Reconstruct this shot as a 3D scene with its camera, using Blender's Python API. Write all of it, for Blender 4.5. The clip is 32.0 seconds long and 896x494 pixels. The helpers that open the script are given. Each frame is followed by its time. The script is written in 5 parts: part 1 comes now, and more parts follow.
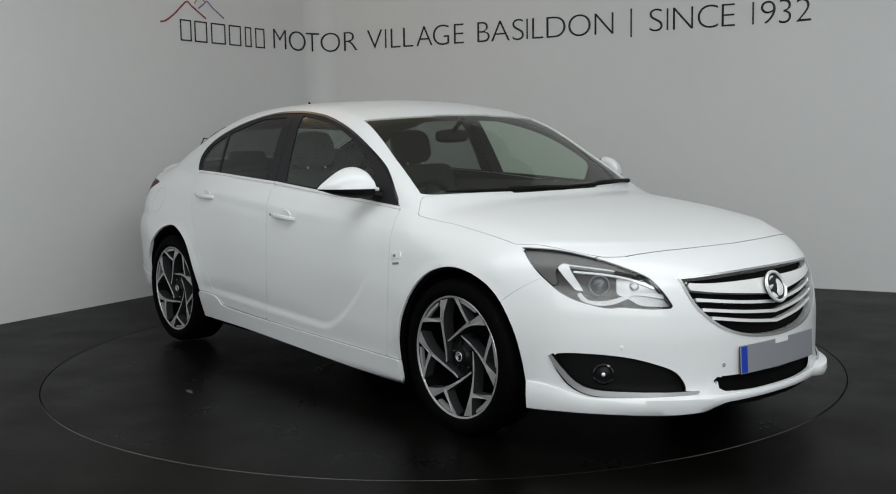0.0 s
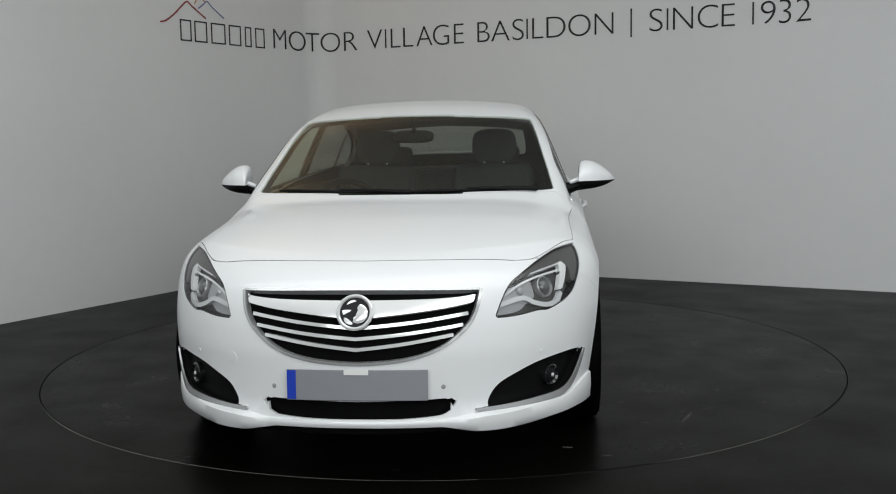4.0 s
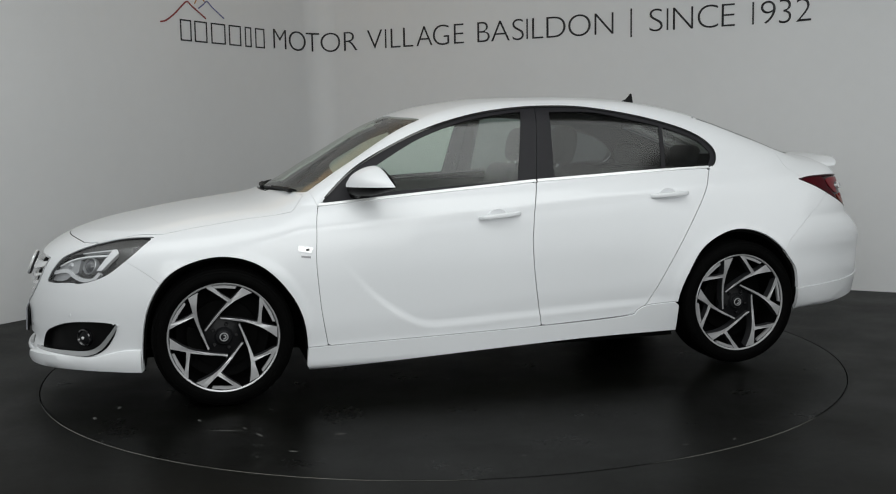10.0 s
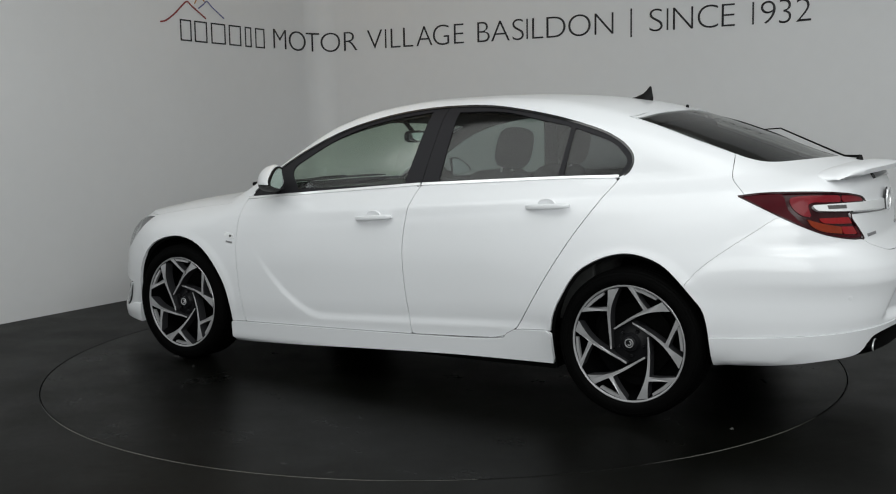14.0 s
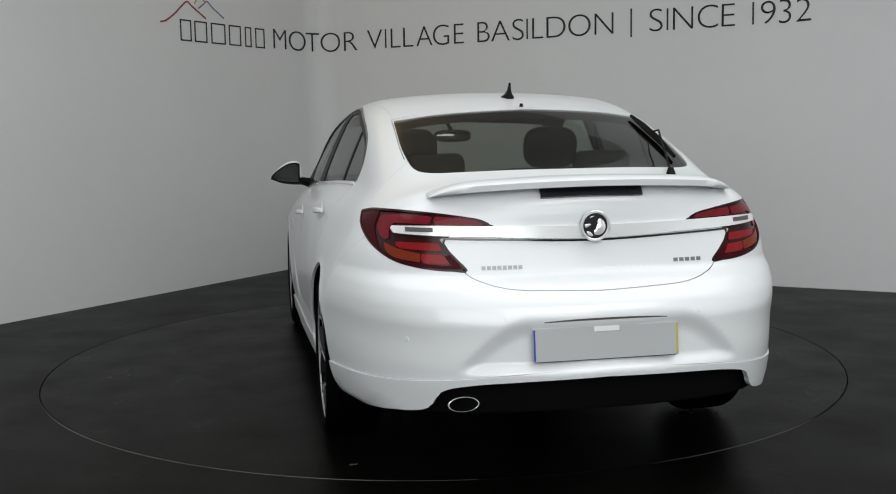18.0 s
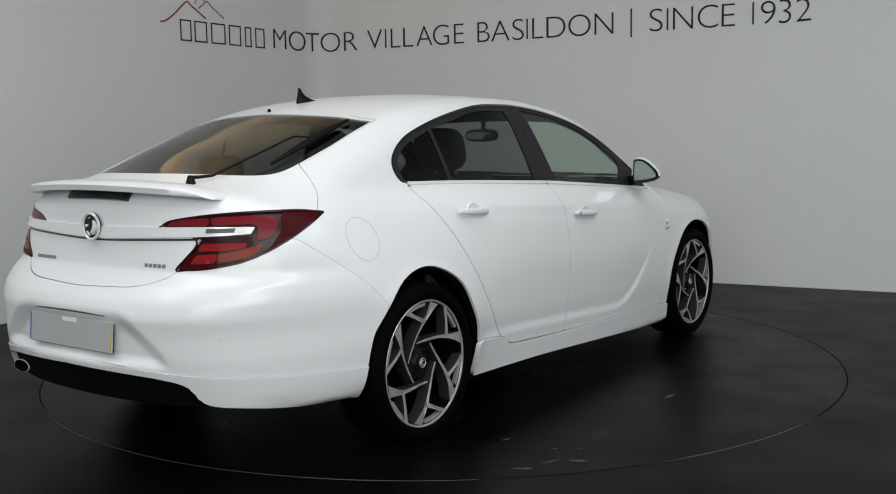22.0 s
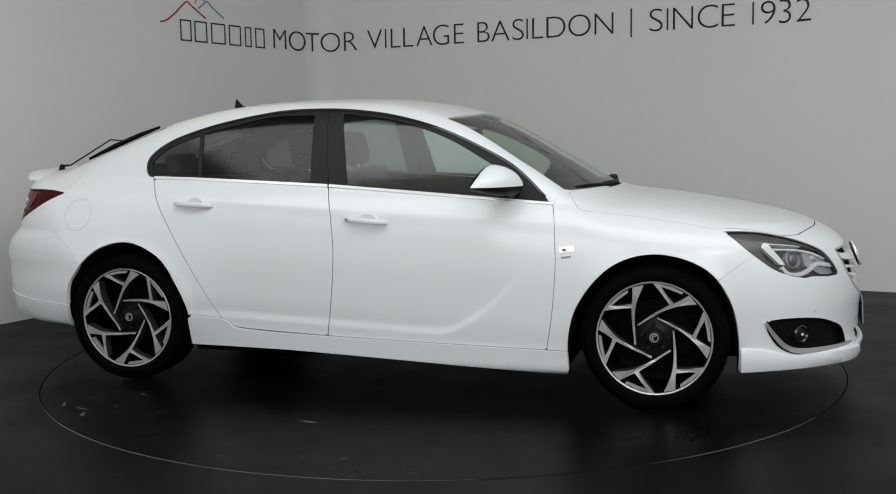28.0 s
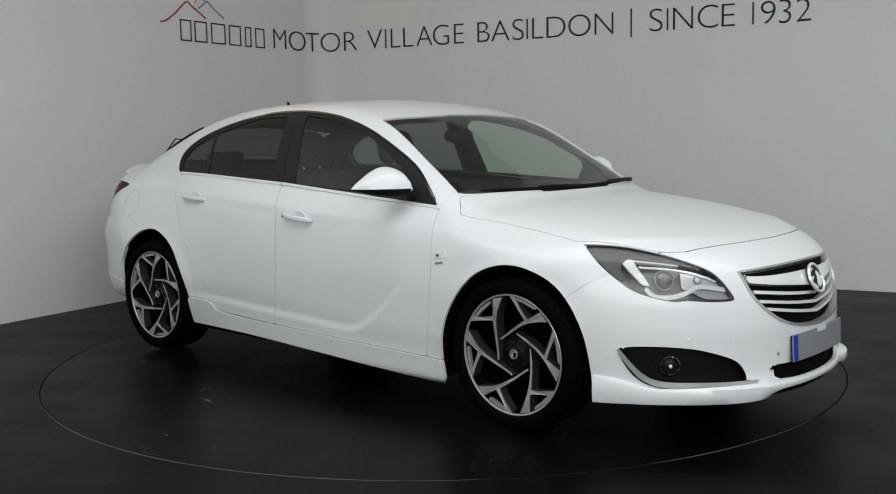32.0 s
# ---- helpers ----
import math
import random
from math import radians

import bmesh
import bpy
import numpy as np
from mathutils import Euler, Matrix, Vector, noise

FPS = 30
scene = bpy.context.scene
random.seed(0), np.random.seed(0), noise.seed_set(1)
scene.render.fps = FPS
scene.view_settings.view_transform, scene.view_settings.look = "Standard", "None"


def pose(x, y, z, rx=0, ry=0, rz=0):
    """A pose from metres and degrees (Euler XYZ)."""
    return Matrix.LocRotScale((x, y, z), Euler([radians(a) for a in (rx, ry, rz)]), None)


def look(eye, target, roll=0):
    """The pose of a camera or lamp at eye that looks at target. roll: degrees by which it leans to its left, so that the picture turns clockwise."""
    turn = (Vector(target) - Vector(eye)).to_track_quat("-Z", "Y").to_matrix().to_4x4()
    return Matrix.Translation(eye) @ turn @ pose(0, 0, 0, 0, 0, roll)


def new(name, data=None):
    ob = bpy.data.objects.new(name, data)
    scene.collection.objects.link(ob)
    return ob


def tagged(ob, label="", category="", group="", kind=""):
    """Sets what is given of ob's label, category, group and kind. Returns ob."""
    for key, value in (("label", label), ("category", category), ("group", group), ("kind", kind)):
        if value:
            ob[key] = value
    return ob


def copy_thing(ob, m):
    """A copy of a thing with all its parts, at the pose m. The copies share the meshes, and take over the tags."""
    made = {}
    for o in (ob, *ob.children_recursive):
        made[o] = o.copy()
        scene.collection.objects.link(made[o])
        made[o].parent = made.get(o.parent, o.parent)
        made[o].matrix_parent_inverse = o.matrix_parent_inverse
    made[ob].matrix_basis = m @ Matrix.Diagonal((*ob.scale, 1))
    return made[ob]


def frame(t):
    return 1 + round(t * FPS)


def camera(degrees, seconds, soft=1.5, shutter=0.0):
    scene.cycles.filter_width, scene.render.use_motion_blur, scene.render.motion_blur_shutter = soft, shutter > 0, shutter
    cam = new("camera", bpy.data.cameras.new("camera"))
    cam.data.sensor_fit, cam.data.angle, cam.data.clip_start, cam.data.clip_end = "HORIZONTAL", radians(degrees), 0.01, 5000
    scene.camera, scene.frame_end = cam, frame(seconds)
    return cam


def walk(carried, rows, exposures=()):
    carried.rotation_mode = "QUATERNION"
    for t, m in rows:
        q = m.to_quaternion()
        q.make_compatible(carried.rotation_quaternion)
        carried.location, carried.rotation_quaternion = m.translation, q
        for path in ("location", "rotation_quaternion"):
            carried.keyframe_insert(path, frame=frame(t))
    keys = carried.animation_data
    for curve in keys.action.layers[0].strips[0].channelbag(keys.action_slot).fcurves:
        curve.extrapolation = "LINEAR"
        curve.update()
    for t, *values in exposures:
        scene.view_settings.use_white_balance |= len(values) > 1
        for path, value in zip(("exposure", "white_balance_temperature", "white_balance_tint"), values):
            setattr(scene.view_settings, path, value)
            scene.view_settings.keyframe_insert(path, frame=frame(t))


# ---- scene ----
cam = camera(47.76, 32.0, soft=1.1)
EYE = (0.0, -5.822, 1.2695)
STAND = look(EYE, (0.0059, -4.8282, 1.1592), -0.994)
walk(cam, [(0.0, STAND), (32.0, STAND)], [(0.0, 0.0), (32.0, 0.0)])

# the platform's turn: seconds, degrees of the car's heading
TURNING = ((0.0, -50.2), (0.5, -54.5), (1.0, -60.3), (2.0, -72.1), (3.0, -84.0), (4.0, -95.9), (7.0, -131.2), (8.0, -142.8), (9.0, -154.4),
           (10.0, -165.85), (11.0, -177.3), (12.0, -188.75), (13.0, -200.3), (16.0, -235.3), (17.0, -247.2), (18.0, -259.2), (19.0, -271.1),
           (20.0, -283.0), (21.0, -294.8), (22.0, -306.55), (23.0, -318.4), (24.0, -329.95), (25.0, -341.5), (28.0, -375.9), (29.0, -387.3),
           (29.5, -392.9), (30.0, -397.6), (30.5, -400.5), (31.0, -401.8), (32.0, -401.8))
SPIN = (12.0, -5.0, -4.0, 25.0)               # how far each wheel is turned
CAR_SHIFT = (-0.084, -0.092)              # the car's middle, off the platform's axis

# ---------------------------------------------------------------- light
world = bpy.data.worlds.new("world")
scene.world = world
world.use_nodes = True
world.node_tree.nodes["Background"].inputs["Color"].default_value = (0.5, 0.52, 0.55, 1)
world.node_tree.nodes["Background"].inputs["Strength"].default_value = 0.02


def softbox(name, place, target, wide, deep, watts, colour=(0.965, 1.0, 0.99)):
    lamp = bpy.data.lights.new(name, "AREA")
    lamp.shape, lamp.size, lamp.size_y, lamp.energy, lamp.color = "RECTANGLE", wide, deep, watts, colour
    ob = new(name, lamp)
    ob.matrix_world = look(place, target)
    return ob


CEILING_Z = 4.20
softbox("ceiling_lamp", (0.0, -2.6, CEILING_Z - 0.10), (0.0, -2.2, 0.0), 9.6, 2.4, 158)
# added fill from behind the camera, for the sides that face it
softbox("front_fill", (0.0, -7.6, 2.4), (0.0, 2.0, 0.8), 6.8, 2.4, 183)
# added overhead fill, out of view, brightens the near floor on the right
softbox("near_floor_fill", (2.3, -6.2, CEILING_Z - 0.10), (2.1, -6.0, 0.0), 3.6, 1.6, 100)
# warm uplighter over the corner of the walls, which the tilted screens mirror
softbox("warm_uplighter", (-1.9, 2.3, 3.05), (-2.1, 2.5, 5.0), 2.4, 0.5, 11, (1.0, 0.66, 0.30))

# ---------------------------------------------------------------- materials


def material(name, colour, rough=0.5, metal=0.0, coat=0.0, grain=0.0, scale=8.0, coat_rough=0.04, bump=0.0, bump_scale=60.0, rough_var=0.0, spec=0.5, tint=(1, 1, 1)):
    """A principled material; grain varies its colour at two scales, bump gives it fine relief."""
    m = bpy.data.materials.new(name)
    m.use_nodes = True
    nt = m.node_tree
    b = nt.nodes["Principled BSDF"]
    b.inputs["Base Color"].default_value = (*colour, 1)
    b.inputs["Roughness"].default_value, b.inputs["Metallic"].default_value = rough, metal
    b.inputs["Coat Weight"].default_value, b.inputs["Coat Roughness"].default_value = coat, coat_rough
    b.inputs["Specular IOR Level"].default_value = spec
    b.inputs["Specular Tint"].default_value = (*tint, 1)
    co = nt.nodes.new("ShaderNodeTexCoord")
    if grain or rough_var:
        n1, n2 = nt.nodes.new("ShaderNodeTexNoise"), nt.nodes.new("ShaderNodeTexNoise")
        n1.inputs["Scale"].default_value, n2.inputs["Scale"].default_value = scale, scale * 14
        n1.inputs["Detail"].default_value, n2.inputs["Detail"].default_value = 6, 4
        mix = nt.nodes.new("ShaderNodeMath")
        mix.operation = "MULTIPLY_ADD"
        mix.inputs[1].default_value = 0.35
        nt.links.new(co.outputs["Object"], n1.inputs["Vector"])
        nt.links.new(co.outputs["Object"], n2.inputs["Vector"])
        nt.links.new(n2.outputs["Fac"], mix.inputs[0])
        nt.links.new(n1.outputs["Fac"], mix.inputs[2])
        if grain:
            r = nt.nodes.new("ShaderNodeMapRange")
            r.inputs["From Min"].default_value, r.inputs["From Max"].default_value = 0.40, 0.95
            r.inputs["To Min"].default_value, r.inputs["To Max"].default_value = 1 - grain, 1 + grain
            mul = nt.nodes.new("ShaderNodeVectorMath")
            mul.operation = "SCALE"
            mul.inputs[0].default_value = colour
            nt.links.new(mix.outputs[0], r.inputs["Value"])
            nt.links.new(r.outputs[0], mul.inputs["Scale"])
            nt.links.new(mul.outputs[0], b.inputs["Base Color"])
        if rough_var:
            r = nt.nodes.new("ShaderNodeMapRange")
            r.inputs["From Min"].default_value, r.inputs["From Max"].default_value = 0.40, 0.95
            r.inputs["To Min"].default_value, r.inputs["To Max"].default_value = rough - rough_var, rough + rough_var
            nt.links.new(mix.outputs[0], r.inputs["Value"])
            nt.links.new(r.outputs[0], b.inputs["Roughness"])
    if bump:
        n = nt.nodes.new("ShaderNodeTexNoise")
        n.inputs["Scale"].default_value, n.inputs["Detail"].default_value = bump_scale, 5
        bp = nt.nodes.new("ShaderNodeBump")
        bp.inputs["Strength"].default_value, bp.inputs["Distance"].default_value = bump, 0.01
        nt.links.new(co.outputs["Object"], n.inputs["Vector"])
        nt.links.new(n.outputs["Fac"], bp.inputs["Height"])
        nt.links.new(bp.outputs[0], b.inputs["Normal"])
    return m


def glass(name, tint, rough=0.0, gloss=0.05):
    """Thin tinted glass: clear where looked through, glossy at a slant."""
    m = bpy.data.materials.new(name)
    m.use_nodes = True
    nt = m.node_tree
    nt.nodes.remove(nt.nodes["Principled BSDF"])
    tr, gl, mx, fr, pw, ml = (nt.nodes.new("ShaderNode" + k) for k in ("BsdfTransparent", "BsdfGlossy", "MixShader", "LayerWeight", "Math", "Math"))
    tr.inputs["Color"].default_value = (*tint, 1)
    gl.inputs["Roughness"].default_value = rough
    fr.inputs["Blend"].default_value = 0.5
    pw.operation, ml.operation = "POWER", "MULTIPLY_ADD"
    pw.inputs[1].default_value, ml.inputs[1].default_value, ml.inputs[2].default_value = 5.0, 0.94 - gloss, gloss
    nt.links.new(fr.outputs["Facing"], pw.inputs[0])
    nt.links.new(pw.outputs[0], ml.inputs[0])
    nt.links.new(ml.outputs[0], mx.inputs[0])
    nt.links.new(tr.outputs[0], mx.inputs[1])
    nt.links.new(gl.outputs[0], mx.inputs[2])
    nt.links.new(mx.outputs[0], nt.nodes["Material Output"].inputs["Surface"])
    return m


WALL = material("wall_paint", (0.73, 0.735, 0.745), 0.6, grain=0.03, scale=0.7, bump=0.06, bump_scale=180)
CEIL = material("ceiling_boards", (0.60, 0.60, 0.58), 0.8, grain=0.05, scale=1.0)
FLOOR = material("floor_vinyl", (0.0021, 0.0022, 0.0017), 0.38, spec=0.054, tint=(1.0, 1.0, 0.88), grain=0.25, scale=2.2, bump=0.12, bump_scale=220, rough_var=0.08)
PLATFORM = material("platform_vinyl", (0.0019, 0.0020, 0.0016), 0.32, spec=0.042, tint=(1.0, 1.0, 0.88), grain=0.25, scale=3.1, bump=0.12, bump_scale=240, rough_var=0.08)
SCUFF = material("grey_scuff", (0.055, 0.055, 0.052), 0.7, grain=0.3, scale=60)
LETTER = material("black_vinyl_letter", (0.012, 0.012, 0.014), 0.5)
RED_LINE = material("red_vinyl", (0.25, 0.03, 0.03), 0.5)
BLUE_LINE = material("blue_vinyl", (0.12, 0.13, 0.30), 0.5)
AMBER_LINE = material("amber_vinyl", (0.45, 0.20, 0.05), 0.5)
GREY_LETTER = material("chrome_letters", (0.24, 0.24, 0.25), 0.35, metal=0.6)
PAINT = material("white_car_paint", (0.755, 0.768, 0.790), 0.35, coat=0.50, coat_rough=0.09, grain=0.006, scale=1.5)
BLACK = material("black_plastic", (0.003, 0.003, 0.0032), 0.5, spec=0.15, bump=0.1, bump_scale=500)
GLOSS_BLACK = material("gloss_black_trim", (0.008, 0.008, 0.009), 0.12, coat=0.5)
SATIN_GREY = material("dark_grey_pillar_film", (0.017, 0.0165, 0.019), 0.5, spec=0.18)
RUBBER = material("tyre_rubber", (0.0014, 0.0014, 0.0014), 0.7, spec=0.04, grain=0.2, scale=20, bump=0.2, bump_scale=300)
CHROME = material("chrome", (0.90, 0.91, 0.92), 0.12, metal=0.45)
SATIN = material("satin_chrome", (0.86, 0.87, 0.88), 0.22, metal=0.3, coat=0.5)
LINER = material("underbody_black", (0.002, 0.002, 0.002), 0.9, spec=0.1, grain=0.2, scale=10)
ALLOY = material("machined_alloy", (0.46, 0.46, 0.47), 0.32, metal=0.5, grain=0.05, scale=30)
# barrel alloy, with the shade inside the wheel put into its colour
ALLOY_SHADED = material("shaded_alloy", (0.002, 0.002, 0.0022), 0.5, spec=0.05, grain=0.1, scale=30)
GLASS_CLEAR = glass("clear_windscreen_glass", (0.84, 0.91, 0.82), 0.03, 0.165)
GLASS_DARK = glass("dark_privacy_glass", (0.29, 0.32, 0.32), 0.14, 0.045)
GLASS_LAMP = glass("clear_lamp_lens", (0.93, 0.94, 0.95), 0.12, 0.035)
GLASS_SIDE = glass("green_side_glass", (0.72, 0.85, 0.77), 0.14, 0.085)
CABIN = material("dark_grey_cabin_cloth", (0.045, 0.046, 0.045), 0.85, grain=0.2, scale=30, bump=0.2, bump_scale=400)
PALE_LINE = material("pale_shut_line", (0.46, 0.46, 0.47), 0.6)
GREY_LINE = material("grey_shut_line", (0.30, 0.30, 0.31), 0.6)
RED_LENS = material("red_lamp_lens", (0.150, 0.006, 0.012), 0.3, coat=0.1, spec=0.15, grain=0.12, scale=25)
RED_DARK = material("dark_red_lamp_lens", (0.048, 0.003, 0.006), 0.35, spec=0.06, grain=0.12, scale=25)
RED_BRIGHT = material("bright_red_lamp_lens", (0.23, 0.008, 0.010), 0.3, coat=0.1, spec=0.15, grain=0.15, scale=40)
AMBER_LENS = material("amber_lamp_lens", (0.18, 0.022, 0.006), 0.3, coat=0.1, spec=0.15, grain=0.15, scale=40)
HOUSING = material("dark_lamp_housing", (0.090, 0.087, 0.085), 0.35, spec=0.4)
LENS_GREY = material("grey_projector_glass", (0.10, 0.10, 0.105), 0.08, coat=0.6)
HOUSING_GREY = material("silver_lamp_housing", (0.42, 0.42, 0.43), 0.30, metal=0.4)
LIGHT_BAR = material("white_light_bar", (0.80, 0.80, 0.80), 0.22, coat=0.5)
BLADE_SATIN = material("brushed_satin_blade", (0.56, 0.57, 0.58), 0.26, metal=0.65)
PLATE_GREY = material("grey_number_plate", (0.235, 0.24, 0.265), 0.42)
PLATE_PALE = material("pale_grey_number_plate", (0.42, 0.43, 0.44), 0.42)
PLATE_BLUE = material("blue_plate_band", (0.010, 0.045, 0.42), 0.4)
PLATE_YELLOW = material("yellow_plate_edge", (0.55, 0.42, 0.02), 0.4)
MIRROR = material("mirror_glass", (0.80, 0.82, 0.84), 0.02, metal=1.0)
# disc and caliper steel, darkened to the shade behind the spokes
DISC = material("brake_disc_shaded", (0.002, 0.002, 0.002), 0.6, spec=0.05, grain=0.1, scale=40)
# rim of the floor twice: paler where it catches light, near black elsewhere
GLINT_EDGE = material("glint_floor_edge", (0.085, 0.084, 0.076), 0.4, spec=0.4, grain=0.7, scale=1.7)
DARK_EDGE = material("dark_floor_edge", (0.004, 0.004, 0.0036), 0.5, spec=0.12, grain=0.3, scale=5)
HUB_GREY = material("dark_grey_hub", (0.008, 0.008, 0.009), 0.4, spec=0.15)
SPOKE_SIDE = material("dark_grey_spoke_side", (0.024, 0.024, 0.026), 0.4, spec=0.4)
LAMP_BAR = material("pale_light_bar", (0.64, 0.64, 0.65), 0.25, coat=0.3)
WALL_DARK = material("dark_wall_paint", (0.17, 0.17, 0.175), 0.6, grain=0.05, scale=0.7)
RED_EDGE = material("blackish_red_lamp_edge", (0.024, 0.0028, 0.0045), 0.25, spec=0.2, coat=0.1)
GLASS_REAR = glass("dark_rear_screen_glass", (0.38, 0.39, 0.37), 0.05, 0.10)
CORNER = Vector((-1.195, 4.380))          # where the two wall faces would meet
LEFT_DIR = Vector((0.5166, 0.8562))       # along the left wall, towards the corner
RIGHT_DIR = Vector((0.8820, -0.4713))     # along the right wall, away from it
TURN = math.acos(LEFT_DIR.dot(RIGHT_DIR))
COVE = 0.25                               # radius of the rounded corner
TANGENT = COVE * math.tan(TURN / 2)


def wall_at(s):
    """The foot of the wall s metres along it from the corner, and its normal into the room."""
    arc = COVE * TURN / 2
    nl, nr = Vector((LEFT_DIR.y, -LEFT_DIR.x)), Vector((RIGHT_DIR.y, -RIGHT_DIR.x))
    if s < -arc:
        return CORNER + LEFT_DIR * (s + arc - TANGENT), nl
    if s > arc:
        return CORNER + RIGHT_DIR * (s - arc + TANGENT), nr
    q = (s + arc) / COVE
    centre = CORNER - LEFT_DIR * TANGENT + nl * COVE
    n = Vector((nl.x * math.cos(q) + nl.y * math.sin(q), -nl.x * math.sin(q) + nl.y * math.cos(q)))
    return centre - n * COVE, n
# ---------------------------------------------------------------- the room


def mesh_of(name, verts, faces, mats=(), smooth=False):
    me = bpy.data.meshes.new(name)
    me.from_pydata([tuple(v) for v in verts], [], [tuple(f) for f in faces])
    for m in mats:
        me.materials.append(m)
    if smooth:
        me.polygons.foreach_set("use_smooth", [True] * len(me.polygons))
    me.update()
    return me


def part(name, bm, mat, parent=None, label="", smooth=False, sharp=0.6):
    """Links a bmesh as one mesh object, under a thing or under a part."""
    me = bpy.data.meshes.new(name)
    bm.normal_update()
    if smooth:
        for f in bm.faces:
            f.smooth = True
        for e in bm.edges:
            if len(e.link_faces) == 2 and e.calc_face_angle(0) > sharp:
                e.smooth = False
    bm.to_mesh(me)
    bm.free()
    me.materials.append(mat)
    ob = new(name, me)
    if parent:
        ob.parent = parent
    if label:
        ob["label"] = label
    return ob


def box(x0, x1, y0, y1, z0, z1, bevel=0.0, segments=2, m=None):
    bm = bmesh.new()
    bmesh.ops.create_cube(bm, size=1, matrix=Matrix.Translation(((x0 + x1) / 2, (y0 + y1) / 2, (z0 + z1) / 2)) @ Matrix.Diagonal((x1 - x0, y1 - y0, z1 - z0, 1)))
    if bevel:
        bmesh.ops.bevel(bm, geom=bm.edges[:], offset=bevel, segments=segments, profile=0.5, affect="EDGES")
    if m:
        bm.transform(m)
    return bm


def slab(name, ring, z0, z1, mat, label, category):
    """A flat slab with the given outline, as a piece of the setting."""
    n = len(ring)
    v = [(x, y, z0) for x, y in ring] + [(x, y, z1) for x, y in ring]
    f = [list(range(n))[::-1], list(range(n, 2 * n))] + [[i, (i + 1) % n, n + (i + 1) % n, n + i] for i in range(n)]
    return tagged(new(name, mesh_of(name, v, f, [mat])), label, category, kind="structure")


R_DISC, GAP = 2.196, 0.006
S_LEFT, S_RIGHT = -9.5, 8.2


def wall_strip(name, steps, z0, z1, mat, thick=0.15):
    """A wall along the path of wall_at(), with thickness."""
    v, f = [], []
    for s in steps:
        p, n = wall_at(s)
        q = p - n * thick
        v += [(p.x, p.y, z0), (p.x, p.y, z1), (q.x, q.y, z1), (q.x, q.y, z0)]
    for i in range(len(steps) - 1):
        a, b = 4 * i, 4 * i + 4
        f += [[a + k, b + k, b + (k + 1) % 4, a + (k + 1) % 4] for k in range(4)]
    f += [[0, 1, 2, 3], [len(v) - 1, len(v) - 2, len(v) - 3, len(v) - 4]]
    ob = new(name, mesh_of(name, v, f, [mat], smooth=False))
    return ob


CURVE_STEPS = [S_LEFT] + [-COVE * TURN / 2 + COVE * TURN * i / 16 for i in range(17)] + [S_RIGHT]
back_wall = wall_strip("wall_north", CURVE_STEPS, 0.0, CEILING_Z, WALL)
for poly in back_wall.data.polygons:
    poly.use_smooth = True
back_wall.data.set_sharp_from_angle(angle=0.6)
tagged(back_wall, "plain light grey painted studio wall with a coved corner", "wall", kind="structure")
p_left, p_right = wall_at(S_LEFT)[0], wall_at(S_RIGHT)[0]
# the rest of the room, behind the camera
REST = (tuple(p_right), (p_right.x - 1.0, -9.0), (-5.0, -9.0), tuple(p_left))
for k, name in enumerate(("wall_east", "wall_south", "wall_west")):
    a, b = Vector(REST[k]), Vector(REST[k + 1])
    d = (b - a).normalized()
    n = Vector((d.y, -d.x)) * 0.15
    ring = [a, b, b - n, a - n]
    slab(name, [(q.x, q.y) for q in ring], 0.0, CEILING_Z, WALL_DARK if name == "wall_south" else WALL, "plain painted studio wall behind the camera", "wall")

# floor with a round hole for the platform, in two rings of faces
N = 160
circle = [(math.cos(2 * math.pi * i / N), math.sin(2 * math.pi * i / N)) for i in range(N)]
v = [(c * (R_DISC + GAP), s * (R_DISC + GAP), 0.0) for c, s in circle] + [(c * (R_DISC + GAP), s * (R_DISC + GAP), -0.05) for c, s in circle]
v += [(c * 14, s * 14, 0.0) for c, s in circle] + [(c * 14, s * 14, -0.05) for c, s in circle]
f = []
for i in range(N):
    j = (i + 1) % N
    f += [[i, 2 * N + i, 2 * N + j, j], [i, j, N + j, N + i], [N + i, N + j, 3 * N + j, 3 * N + i]]
tagged(new("floor", mesh_of("floor", v, f, [FLOOR])), "black studio floor with a round platform let into it", "floor", kind="structure")
v = [(c * 2.3, s * 2.3, -0.051) for c, s in circle]
tagged(new("pit_floor", mesh_of("pit_floor", v, [range(N)], [LINER])), "dark pit under the platform", "floor", kind="structure")
slab("ceiling", [(-12, -12), (12, -12), (12, 12), (-12, 12)], CEILING_Z, CEILING_Z + 0.1, CEIL, "plain dark studio ceiling", "ceiling")


def edge_arc(name, from_deg, to_deg, mat, label, lift_by=0.0):
    """A thin bead along the rim of the floor's hole, between two bearings."""
    v, f, n = [], [], max(8, int(abs(to_deg - from_deg) / 2.25))
    for i in range(n + 1):
        a = radians(from_deg + (to_deg - from_deg) * i / n)
        thin = min(1.0, 0.25 + 4.0 * min(i, n - i) / n) if lift_by else 1.0
        for r, z in ((R_DISC + GAP + 0.0002, 0.0006), (R_DISC + GAP + 0.0002 + 0.0040 * thin, 0.0010), (R_DISC + GAP + 0.0005 + 0.0048 * thin, 0.0)):
            v.append((r * math.cos(a), r * math.sin(a), z + lift_by))
    for i in range(n):
        f += [[3 * i + k, 3 * i + k + 1, 3 * i + k + 4, 3 * i + k + 3] for k in (0, 1)]
    return tagged(new(name, mesh_of(name, v, f, [mat], True)), label, "trim", kind="structure")


